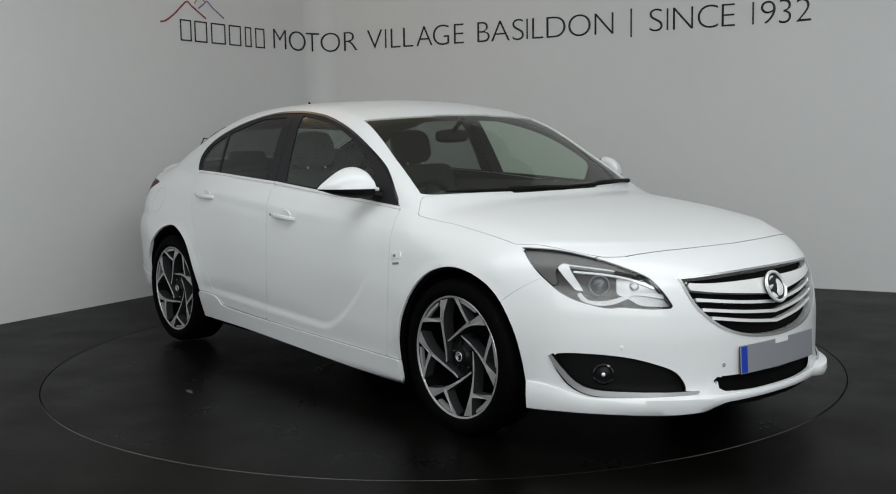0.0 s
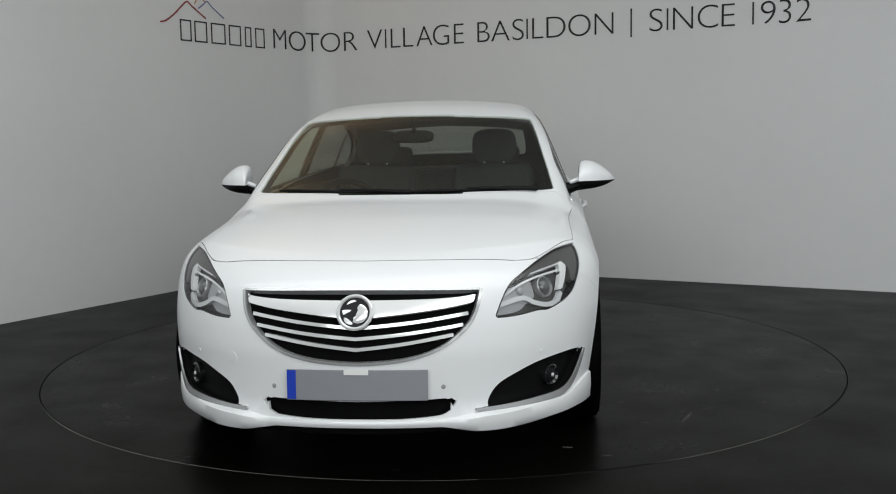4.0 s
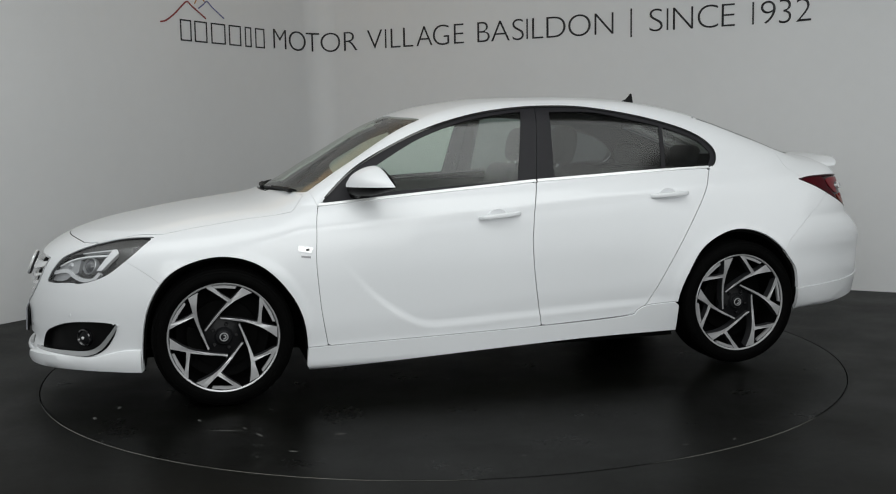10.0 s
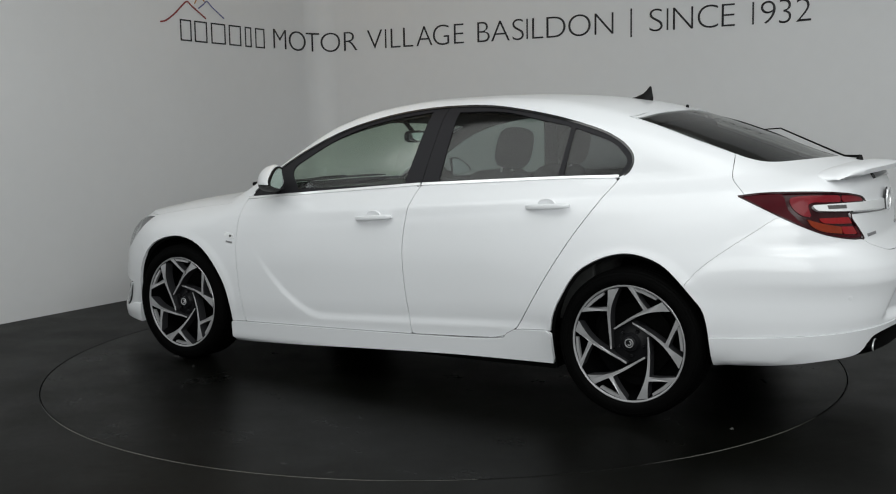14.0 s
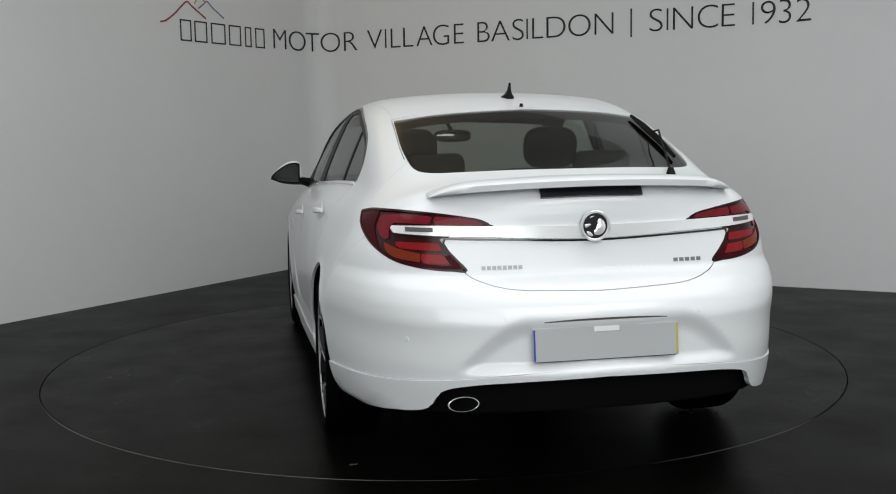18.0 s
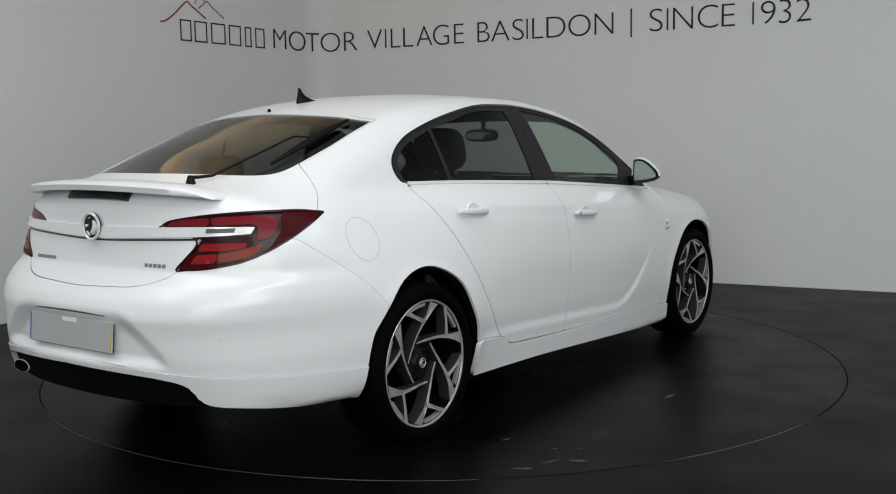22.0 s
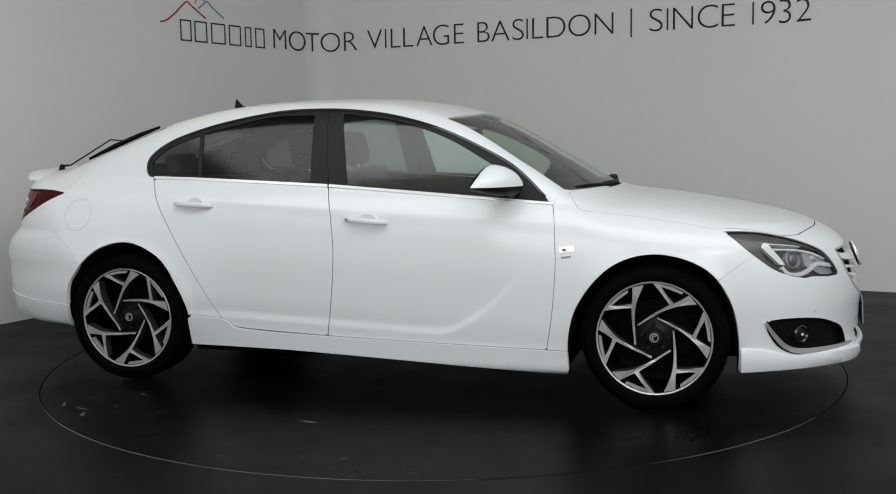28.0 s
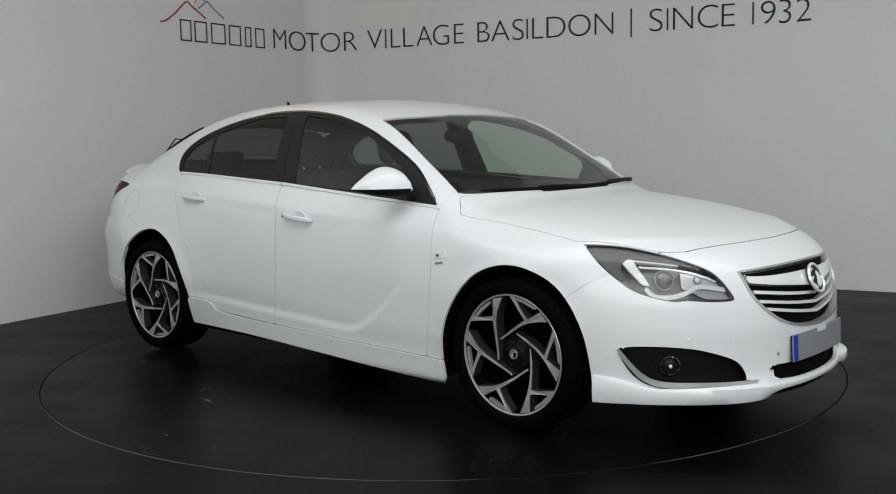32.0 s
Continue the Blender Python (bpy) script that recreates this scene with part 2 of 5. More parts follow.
edge_arc("floor_edge", 0, 360, DARK_EDGE, "thin dark edge of the floor round the platform")
# two pale arcs: the rim's highlight on the near side, painted in place
edge_arc("floor_edge_glint", 207, 273, GLINT_EDGE, "painted glint along the floor's edge round the platform", 0.0006)
edge_arc("floor_edge_glint", 291, 318, GLINT_EDGE, "painted glint along the floor's edge round the platform", 0.0004)
# ---------------------------------------------------------------- the car's skin
# Car space: x ahead, y to the car's left, z up; the origin lies on the ground midway between the axles.


def curve(xs, ys):
    """A smooth line through the points (monotone cubic), for arrays."""
    xs, ys = np.array(xs, float), np.array(ys, float)
    hh, dd = np.diff(xs), np.diff(ys) / np.diff(xs)
    mm = np.zeros_like(ys)
    mm[0], mm[-1] = dd[0], dd[-1]
    same = dd[1:] * dd[:-1] > 0
    w1, w2 = 2 * hh[1:] + hh[:-1], hh[1:] + 2 * hh[:-1]
    with np.errstate(divide="ignore", invalid="ignore"):
        mid = (w1 + w2) / (w1 / dd[:-1] + w2 / dd[1:])
    mm[1:-1] = np.where(same, mid, 0)

    def at(x):
        x = np.clip(np.asarray(x, float), xs[0], xs[-1])
        i = np.clip(np.searchsorted(xs, x) - 1, 0, len(xs) - 2)
        q = (x - xs[i]) / hh[i]
        return ((1 + 2 * q) * (1 - q) ** 2 * ys[i] + q * (1 - q) ** 2 * hh[i] * mm[i]
                + q * q * (3 - 2 * q) * ys[i + 1] + q * q * (q - 1) * hh[i] * mm[i + 1])
    return at


def ramp(x, a, b):
    q = np.clip((x - a) / (b - a), 0, 1)
    return q * q * (3 - 2 * q)


def smax(a, b, k):
    q = np.clip(0.5 + 0.5 * (a - b) / k, 0, 1)
    return b + (a - b) * q + k * q * (1 - q)


# height of the centre line, from the tail to the nose
TOP = curve((-2.40, -2.20, -2.05, -1.70, -1.32, -1.05, -0.80, -0.50, -0.15, 0.15, 0.40, 0.80, 1.10, 1.17, 1.30, 1.60, 1.90, 2.05, 2.15, 2.23, 2.30),
            (1.055, 1.105, 1.140, 1.268, 1.390, 1.441, 1.466, 1.477, 1.472, 1.440, 1.377, 1.163, 0.996, 0.972, 0.953, 0.910, 0.856, 0.818, 0.786, 0.752, 0.70))
CROWN = curve((-2.3, -1.9, -1.3, -0.5, 0.3, 0.9, 1.3, 2.0), (0.09, 0.14, 0.12, 0.095, 0.095, 0.045, 0.035, 0.06))
BEND = curve((-2.3, -1.9, -1.3, -0.6, 0.0, 0.5, 1.0, 1.5), (0.10, 0.30, 0.28, 0.0, 0.0, -0.08, -0.12, 0.0))
NOSE = curve((0.10, 0.17, 0.23, 0.30, 0.45, 0.55, 0.63, 0.70, 0.76, 0.82), (2.30, 2.335, 2.335, 2.325, 2.325, 2.315, 2.295, 2.262, 2.215, 2.13))
TAIL = curve((0.15, 0.25, 0.35, 0.50, 0.62, 0.68, 0.74, 0.80, 0.90, 1.00, 1.07, 1.15), (2.30, 2.365, 2.40, 2.425, 2.422, 2.40, 2.35, 2.285, 2.272, 2.270, 2.265, 2.25))
BELT_Y = curve((-2.2, -1.8, -1.3, -0.8, -0.3, 0.3, 0.9, 1.6), (0.60, 0.665, 0.725, 0.778, 0.808, 0.820, 0.815, 0.79))
FULL_Y = curve((-2.3, -1.95, -1.4, -0.8, 0.0, 0.8, 1.4, 1.8, 2.2), (0.865, 0.910, 0.936, 0.915, 0.915, 0.918, 0.932, 0.895, 0.84))
SWELL = curve((0.0, 0.03, 0.06, 0.10, 0.20, 0.38, 0.55, 0.72, 0.85), (0.0, 0.27, 0.47, 0.68, 0.89, 1.0, 0.97, 0.80, 0.66))
SWELL_REAR = curve((0.0, 0.03, 0.06, 0.10, 0.13, 0.20, 0.30, 0.45, 0.60, 0.72, 0.85), (0.0, 0.06, 0.17, 0.350, 0.450, 0.600, 0.770, 0.945, 1.0, 0.88, 0.62))
TUMBLE = curve((0.0, 0.1, 0.2, 0.3, 0.4, 0.6), (0.0, 0.038, 0.080, 0.126, 0.180, 0.33))


def belt(x):
    return 0.9955 - 0.0626 * x


def side_y(x, z):
    """Half the car's width."""
    s = belt(x) - z
    by, fy = BELT_Y(x), FULL_Y(x)
    sp = np.maximum(s, 0)
    rear = ramp(-x, 0.5, 1.5)
    swell = SWELL(sp) * (1 - rear) + SWELL_REAR(sp) * rear
    y = np.where(s > 0, by + (fy - by) * swell, by - TUMBLE(np.maximum(-s, 0)))
    # shoulder crease that runs from the front door handle to the tail lamp
    y = y - 0.006 * ramp(0.905 - 0.075 * x - z, 0.0, 0.06) * ramp(0.65 - x, 0, 0.6) * ramp(z, 0.4, 0.75)
    # curved hollow of the doors
    low = 0.318 - 0.045 * np.minimum(x - 0.3, 0) + 1.35 * np.maximum(x - 0.33, 0) ** 1.75
    y = y - 0.009 * ramp(z - low, -0.012, 0.038) * ramp(0.70 - z, -0.05, 0.35) * ramp(x + 1.15, 0, 0.5) * ramp(0.86 - x, 0, 0.2)
    # lips of the wheel arches
    for ax, az in ((1.345, 0.335), (-1.365, 0.352)):
        d = np.hypot(x - ax, z - az)
        y = y + 0.005 * ramp(0.425 - d, 0, 0.05) * ramp(z, 0.2, 0.4)
    # scallop in the lower lip behind the rear wheel
    edge = 0.300 + 0.055 * ramp(-x, 1.98, 2.12)
    y = y - 0.010 * ramp(edge - z, -0.010, 0.016) * ramp(-x, 1.80, 1.88)
    # bumper corners draw in towards the ground
    y = y - 0.026 * ramp(0.42 - z, 0, 0.18) * ramp(-x, 1.8, 2.1) - 0.036 * ramp(0.56 - z, 0, 0.32) * ramp(x, 1.40, 1.68)
    return y


# how much fuller the tail's corners are, by height
TAIL_FULL = curve((0.25, 0.55, 0.82, 0.96, 1.09), (0.04, 0.055, 0.188, 0.095, 0.0))


def lip_top(x):
    """Height of the front lip's upper edge."""
    return 0.292 - 0.040 * ramp(x, 1.78, 2.0)


def skin(x, y, z):
    """Negative inside the body, positive outside."""
    ay = np.abs(y)
    top = z - (TOP(x - BEND(x) * ay * ay) - CROWN(x) * ay * ay - 0.12 * ay ** 5)
    side = ay - side_y(x, z)
    nose = x - (NOSE(z) - 0.41 * ay ** 2 - 0.32 * ay ** 4 - 0.10 * ay ** 6)
    tail = -x - (TAIL(z) - (0.26 - TAIL_FULL(z)) * ay ** 2 - 0.95 * ay ** 6)
    # hollow for the rear number plate, and the lip under it
    tail = tail + 0.030 * ramp(0.645 - 1.6 * np.maximum(ay - 0.28, 0) ** 1.5 - z, -0.022, 0.072) * ramp(z, 0.455, 0.50) * ramp(0.56 - ay, 0, 0.11)
    kt = 0.10 - 0.045 * ramp(x, 0.0, 0.4) + 0.065 * ramp(x, 0.9, 1.4)
    v = smax(top, side, kt)
    v = smax(v, nose, 0.09)
    v = smax(v, tail, 0.10)
    return smax(v, 0.15 + 0.13 * ramp(-x, 1.45, 1.8) - z, 0.03)


def skin_half(nx=180, nc=64, nt=170):
    """Half the skin (y >= 0) as a grid: rays from the car's axis meet the skin."""
    axis_z, x0, x1 = 0.62, -1.75, 1.72
    th = np.concatenate([np.linspace(-90, -38, 14)[:-1], np.linspace(-38, 90, nt)])
    al = np.linspace(0, 90, nc)
    ox = np.concatenate([np.full(nc - 1, x0), np.linspace(x0, x1, nx), np.full(nc - 1, x1)])
    tilt = np.radians(np.concatenate([-al[:0:-1], np.zeros(nx), al[1:]]))
    th = np.radians(th)
    dx = np.repeat(np.sin(tilt)[:, None], len(th), 1)
    dy = np.cos(tilt)[:, None] * np.cos(th)[None]
    dz = np.cos(tilt)[:, None] * np.sin(th)[None]
    o = np.repeat(ox[:, None], len(th), 1)
    a, b = np.full(o.shape, 0.02), np.full(o.shape, 1.6)
    for _ in range(26):
        m = (a + b) / 2
        ins = skin(o + m * dx, m * dy, axis_z + m * dz) < 0
        a, b = np.where(ins, m, a), np.where(ins, b, m)
    p = np.stack([o + a * dx, np.maximum(a * dy, 0), axis_z + a * dz], -1)
    p[:, 0, 1] = 0
    p[:, -1, 1] = 0
    n, k = p.shape[:2]
    i = np.arange(n * k).reshape(n, k)
    q = np.stack([i[:-1, :-1], i[1:, :-1], i[1:, 1:], i[:-1, 1:]], -1).reshape(-1, 4)
    tri = np.concatenate([q[:, [0, 1, 2]], q[:, [0, 2, 3]]])
    return p.reshape(-1, 3), tri
# ---------------------------------------------------------------- tools for panels


def cast(o, d, far=1.6):
    """Where rays that start inside the body leave its skin."""
    a, b = np.zeros(len(o)), np.full(len(o), far)
    for _ in range(24):
        m = (a + b) / 2
        p = o + m[:, None] * d
        ins = skin(p[:, 0], p[:, 1], p[:, 2]) < 0
        a, b = np.where(ins, m, a), np.where(ins, b, m)
    return o + a[:, None] * d


def outward(p):
    e = 0.003
    g = np.stack([skin(p[:, 0] + e, p[:, 1], p[:, 2]) - skin(p[:, 0] - e, p[:, 1], p[:, 2]),
                  skin(p[:, 0], p[:, 1] + e, p[:, 2]) - skin(p[:, 0], p[:, 1] - e, p[:, 2]),
                  skin(p[:, 0], p[:, 1], p[:, 2] + e) - skin(p[:, 0], p[:, 1], p[:, 2] - e)], -1)
    return g / np.maximum(np.linalg.norm(g, axis=1, keepdims=True), 1e-9)


SLANT = radians(40)
CS, SN = math.cos(SLANT), math.sin(SLANT)


def flat(p, view):
    """Points of the skin as seen from one side: two numbers each."""
    if view == "side":
        return p[:, [0, 2]]
    if view == "end":
        return np.stack([np.abs(p[:, 1]), p[:, 2]], -1)
    if view == "top":
        return np.stack([p[:, 0], np.abs(p[:, 1])], -1)
    s = p[:, 1] * CS + (p[:, 0] * SN if view == "tail" else -p[:, 0] * SN)
    return np.stack([s, p[:, 2]], -1)


def lift(u, view):
    """Points of such a view, brought onto the skin."""
    u = np.atleast_2d(np.array(u, float))
    a, b, zero, one = u[:, 0], u[:, 1], np.zeros(len(u)), np.ones(len(u))
    if view == "side":
        return cast(np.stack([a, zero + 0.15, b], -1), np.stack([zero, one, zero], -1))
    if view == "front":
        return cast(np.stack([zero + 1.3, a, b], -1), np.stack([one, zero, zero], -1))
    if view == "rear":
        return cast(np.stack([zero - 1.2, a, b], -1), np.stack([-one, zero, zero], -1))
    if view == "top":
        return cast(np.stack([a, b, zero + 0.6], -1), np.stack([zero, zero, one], -1))
    if view == "head":
        return cast(np.stack([-SN * a + 1.5 * CS, CS * a + 1.5 * SN, b], -1), np.stack([CS * one, SN * one, zero], -1))
    return cast(np.stack([SN * a - 1.5 * CS, CS * a + 1.5 * SN, b], -1), np.stack([-CS * one, SN * one, zero], -1))


def rounded(pts, sub=5, closed=True):
    """A smooth line through points; a third number marks a sharp corner."""
    out, n = [], len(pts)
    for i in range(n if closed else n - 1):
        p1, p2 = np.array(pts[i][:2]), np.array(pts[(i + 1) % n][:2])
        p0, p3 = np.array(pts[i - 1][:2]), np.array(pts[(i + 2) % n][:2])
        if len(pts[i]) > 2 or (not closed and i == 0):
            p0 = 2 * p1 - p2
        if len(pts[(i + 1) % n]) > 2 or (not closed and i == n - 2):
            p3 = 2 * p2 - p1
        for k in range(sub):
            q = k / sub
            out.append(0.5 * (2 * p1 + (p2 - p0) * q + (2 * p0 - 5 * p1 + 4 * p2 - p3) * q * q + (3 * p1 - p0 - 3 * p2 + p3) * q ** 3))
    if not closed:
        out.append(np.array(pts[-1][:2]))
    return np.array(out)


def away(u, ring):
    """Signed distance of points to an outline: negative inside."""
    best, ins = np.full(len(u), 1e9), np.zeros(len(u), bool)
    for i in range(len(ring)):
        a, b = ring[i - 1], ring[i]
        e, w = b - a, u - a
        if e @ e < 1e-14:
            continue
        k = np.clip(w @ e / (e @ e), 0, 1)
        best = np.minimum(best, ((w - k[:, None] * e) ** 2).sum(1))
        if abs(e[1]) > 1e-12:
            ins ^= ((a[1] > u[:, 1]) != (b[1] > u[:, 1])) & (u[:, 0] < e[0] * (u[:, 1] - a[1]) / e[1] + a[0])
    return np.where(ins, -1, 1) * np.sqrt(best)


def clip(v, t, f):
    """Keeps the part of a triangle mesh where f is negative, cut along f = 0."""
    ins = f < 0
    c = ins[t].sum(1)
    keep = [t[c == 3]]
    extra, slots = [], {}
    n0 = len(v)

    def cut(a, b):
        key = (min(a, b), max(a, b))
        if key not in slots:
            q = f[a] / (f[a] - f[b])
            slots[key] = n0 + len(extra)
            extra.append(v[a] + q * (v[b] - v[a]))
        return slots[key]
    made = []
    for tri in t[(c == 1) | (c == 2)]:
        k = ins[tri]
        if k.sum() == 1:
            i = int(np.argmax(k))
            a, b, d = tri[i], tri[(i + 1) % 3], tri[(i + 2) % 3]
            made.append((a, cut(a, b), cut(a, d)))
        else:
            i = int(np.argmin(k))
            a, b, d = tri[i], tri[(i + 1) % 3], tri[(i + 2) % 3]
            x, y = cut(a, b), cut(a, d)
            made += [(x, b, d), (x, d, y)]
    if made:
        keep.append(np.array(made))
    t = np.concatenate(keep)
    v = np.concatenate([v, np.array(extra)]) if extra else v
    used, inv = np.unique(t, return_inverse=True)
    return v[used], inv.reshape(-1, 3)


def both(v, t):
    """Adds the mirror image across the car's middle, welded there."""
    mid = np.abs(v[:, 1]) < 1e-4
    v = v.copy()
    v[mid, 1] = 0
    idx = np.full(len(v), -1)
    idx[mid] = np.nonzero(mid)[0]
    idx[~mid] = len(v) + np.arange((~mid).sum())
    return np.concatenate([v, v[~mid] * (1, -1, 1)]), np.concatenate([t, idx[t][:, ::-1]])


def sheet(name, v, t, mat, parent, lift_by=0.0, depth=0.012, label="", side=1, normals=True):
    """A panel: a piece of the skin, moved along its normal, with edges turned inwards. side -1: the car's right."""
    ok = (t[:, 0] != t[:, 1]) & (t[:, 1] != t[:, 2]) & (t[:, 0] != t[:, 2])
    t = t[ok]
    n = outward(v)
    p = v + n * lift_by
    # triangles face outwards
    fn = np.cross(p[t[:, 1]] - p[t[:, 0]], p[t[:, 2]] - p[t[:, 0]])
    flip = (fn * n[t[:, 0]]).sum(1) < 0
    t = np.where(flip[:, None], t[:, ::-1], t)
    if depth:
        e = np.concatenate([t[:, [0, 1]], t[:, [1, 2]], t[:, [2, 0]]])
        key = np.sort(e, 1)
        _, first, count = np.unique(key[:, 0].astype(np.int64) * len(p) + key[:, 1], return_index=True, return_counts=True)
        rim = e[first[count == 1]]
        rim = rim[~((np.abs(p[rim[:, 0], 1]) < 2e-4) & (np.abs(p[rim[:, 1], 1]) < 2e-4))]
        ids, inv = np.unique(rim, return_inverse=True)
        inv = inv.reshape(-1, 2)
        m = len(p)
        k = len(ids)
        p2 = np.concatenate([p, p[ids], p[ids] - n[ids] * depth])
        a, b = inv[:, 0], inv[:, 1]
        quads = np.concatenate([np.stack([m + b, m + a, m + k + a], -1), np.stack([m + b, m + k + a, m + k + b], -1)])
        n = np.concatenate([n, np.zeros((2 * k, 3))])
        p, t = p2, np.concatenate([t, quads])
    if side < 0:
        p, n, t = p * (1, -1, 1), n * (1, -1, 1), t[:, ::-1]
    me = bpy.data.meshes.new(name)
    me.vertices.add(len(p))
    me.vertices.foreach_set("co", p.ravel())
    me.loops.add(3 * len(t))
    me.loops.foreach_set("vertex_index", t.ravel().astype(np.int32))
    me.polygons.add(len(t))
    me.polygons.foreach_set("loop_start", np.arange(0, 3 * len(t), 3, dtype=np.int32))
    me.update(calc_edges=True)
    me.validate()
    me.polygons.foreach_set("use_smooth", [True] * len(me.polygons))
    if normals and len(me.vertices) == len(n):
        me.normals_split_custom_set_from_vertices([tuple(q) for q in n])
    me.materials.append(mat)
    ob = new(name, me)
    ob.parent = parent
    if label:
        ob["label"] = label
    return ob


def grid(view, u0, u1, v0, v1, step):
    a, b = np.arange(u0, u1 + step, step), np.arange(v0, v1 + step, step)
    uu, vv = np.meshgrid(a, b, indexing="ij")
    i = np.arange(uu.size).reshape(uu.shape)
    q = np.stack([i[:-1, :-1], i[1:, :-1], i[1:, 1:], i[:-1, 1:]], -1).reshape(-1, 4)
    return np.stack([uu.ravel(), vv.ravel()], -1), np.concatenate([q[:, [0, 1, 2]], q[:, [0, 2, 3]]])


def patch(view, ring, step=0.01, holes=(), grow=0.0):
    """A fine piece of the skin inside an outline drawn in one view."""
    lo, hi = ring.min(0) - 0.02 - grow, ring.max(0) + 0.02 + grow
    u, t = grid(view, lo[0], hi[0], lo[1], hi[1], step)
    u, t = clip(u, t, away(u, ring) - grow)
    for h in holes:
        u, t = clip(u, t, -away(u, h))
    return lift(u, view), t


def strip(name, view, line, width, mat, parent, lift_by=0.004, depth=0.006, label="", side=1, taper=False):
    """A raised strip along a line drawn in one view."""
    c = rounded(line, 5, False)
    d = np.gradient(c, axis=0)
    nrm = np.stack([-d[:, 1], d[:, 0]], -1) / np.linalg.norm(d, axis=1, keepdims=True)
    w = np.full(len(c), width / 2)
    if taper:
        w *= np.sin(np.linspace(0.15, math.pi - 0.15, len(c))) ** 0.5
    ks = (-1, -0.5, 0, 0.5, 1)
    u = np.concatenate([c + nrm * (w * k)[:, None] for k in ks])
    i = np.arange(len(ks) * len(c)).reshape(len(ks), len(c))
    q = np.stack([i[:-1, :-1], i[1:, :-1], i[1:, 1:], i[:-1, 1:]], -1).reshape(-1, 4)
    return sheet(name, lift(u, view), np.concatenate([q[:, [0, 1, 2]], q[:, [0, 2, 3]]]), mat, parent, lift_by, depth, label, side)


def tube(path, radius, sides=8, closed=False):
    """A round bar along points, as a bmesh; radius may be a list."""
    path = [Vector(p) for p in path]
    n = len(path)
    rad = radius if isinstance(radius, (list, tuple)) else [radius] * n
    bm, rings, up = bmesh.new(), [], None
    for i, p in enumerate(path):
        a = path[i - 1] if i or closed else p
        b = path[(i + 1) % n] if i < n - 1 or closed else p
        d = (b - a).normalized()
        x = d.cross(up or (Vector((0, 0, 1)) if abs(d.z) < 0.9 else Vector((1, 0, 0)))).normalized()
        y = x.cross(d).normalized()
        up = y if up is None else (up - d * up.dot(d)).normalized()
        x = d.cross(up).normalized()
        rings.append([bm.verts.new(p + (x * math.cos(q) + up * math.sin(q)) * rad[i]) for q in (2 * math.pi * k / sides for k in range(sides))])
    for i in range(n if closed else n - 1):
        r0, r1 = rings[i], rings[(i + 1) % n]
        for k in range(sides):
            bm.faces.new((r0[k], r0[(k + 1) % sides], r1[(k + 1) % sides], r1[k]))
    if not closed:
        bm.faces.new(rings[0][::-1])
        bm.faces.new(rings[-1])
    bmesh.ops.recalc_face_normals(bm, faces=bm.faces[:])
    return bm


def lathe(profile, steps=48, m=None, caps=True):
    """A turned body: (radius, height) points round the z axis."""
    bm = bmesh.new()
    rings = [[bm.verts.new((r * math.cos(2 * math.pi * k / steps), r * math.sin(2 * math.pi * k / steps), h)) for k in range(steps)] for r, h in profile]
    for a, b in zip(rings, rings[1:]):
        for k in range(steps):
            bm.faces.new((a[k], a[(k + 1) % steps], b[(k + 1) % steps], b[k]))
    if caps and profile[0][0] > 1e-6:
        bm.faces.new(rings[0][::-1])
    if caps and profile[-1][0] > 1e-6:
        bm.faces.new(rings[-1])
    bmesh.ops.remove_doubles(bm, verts=bm.verts[:], dist=1e-6)
    bmesh.ops.recalc_face_normals(bm, faces=bm.faces[:])
    if m:
        bm.transform(m)
    return bm


def prism(ring, z0, z1, m=None, bevel=0.0):
    """An outline pushed up into a solid."""
    bm = bmesh.new()
    f = bm.faces.new([bm.verts.new((x, y, z0)) for x, y in ring])
    r = bmesh.ops.extrude_face_region(bm, geom=[f])
    bmesh.ops.translate(bm, verts=[q for q in r["geom"] if isinstance(q, bmesh.types.BMVert)], vec=(0, 0, z1 - z0))
    if bevel:
        bmesh.ops.bevel(bm, geom=[e for e in bm.edges if abs(e.verts[0].co.z - z1) < 1e-6 and abs(e.verts[1].co.z - z1) < 1e-6], offset=bevel, segments=2, profile=0.5, affect="EDGES")
    bmesh.ops.recalc_face_normals(bm, faces=bm.faces[:])
    if m:
        bm.transform(m)
    return bm


# ---------------------------------------------------------------- outlines of the car's panels
DLO = rounded(((.882, .939, 1), (.800, 1.020), (.705, 1.101), (.588, 1.172), (.42, 1.254), (.27, 1.312), (.10, 1.358), (-.05, 1.386), (-.23, 1.405), (-.40, 1.409), (-.56, 1.403),
               (-.75, 1.376), (-.96, 1.332), (-1.16, 1.271), (-1.27, 1.210), (-1.317, 1.150), (-1.304, 1.092), (-1.268, 1.066, 1), (-.898, 1.055), (-.245, 1.024), (.254, .986)))
PANE_F = rounded(((.545, .995, 1), (.607, 1.093), (.496, 1.175), (.318, 1.267), (.083, 1.342), (-.218, 1.388, 1), (-.144, 1.030, 1)))
PANE_R = rounded(((-.374, 1.382, 1), (-.623, 1.377), (-.825, 1.336), (-.999, 1.299, 1), (-.971, 1.064, 1), (-.343, 1.040, 1)))
PANE_Q = rounded(((-1.019, 1.292, 1), (-1.199, 1.228), (-1.268, 1.172), (-1.290, 1.134), (-1.262, 1.076, 1), (-.997, 1.068, 1)))
DOOR_F = rounded(((.888, .935, 1), (.254, .985), (-.245, 1.023, 1), (-.212, .915), (-.196, .803), (-.189, .69), (-.201, .517), (-.233, .286, 1), (.3, .270), (.867, .258, 1),
                  (.893, .415), (.907, .56), (.913, .675), (.907, .789), (.901, .871)))
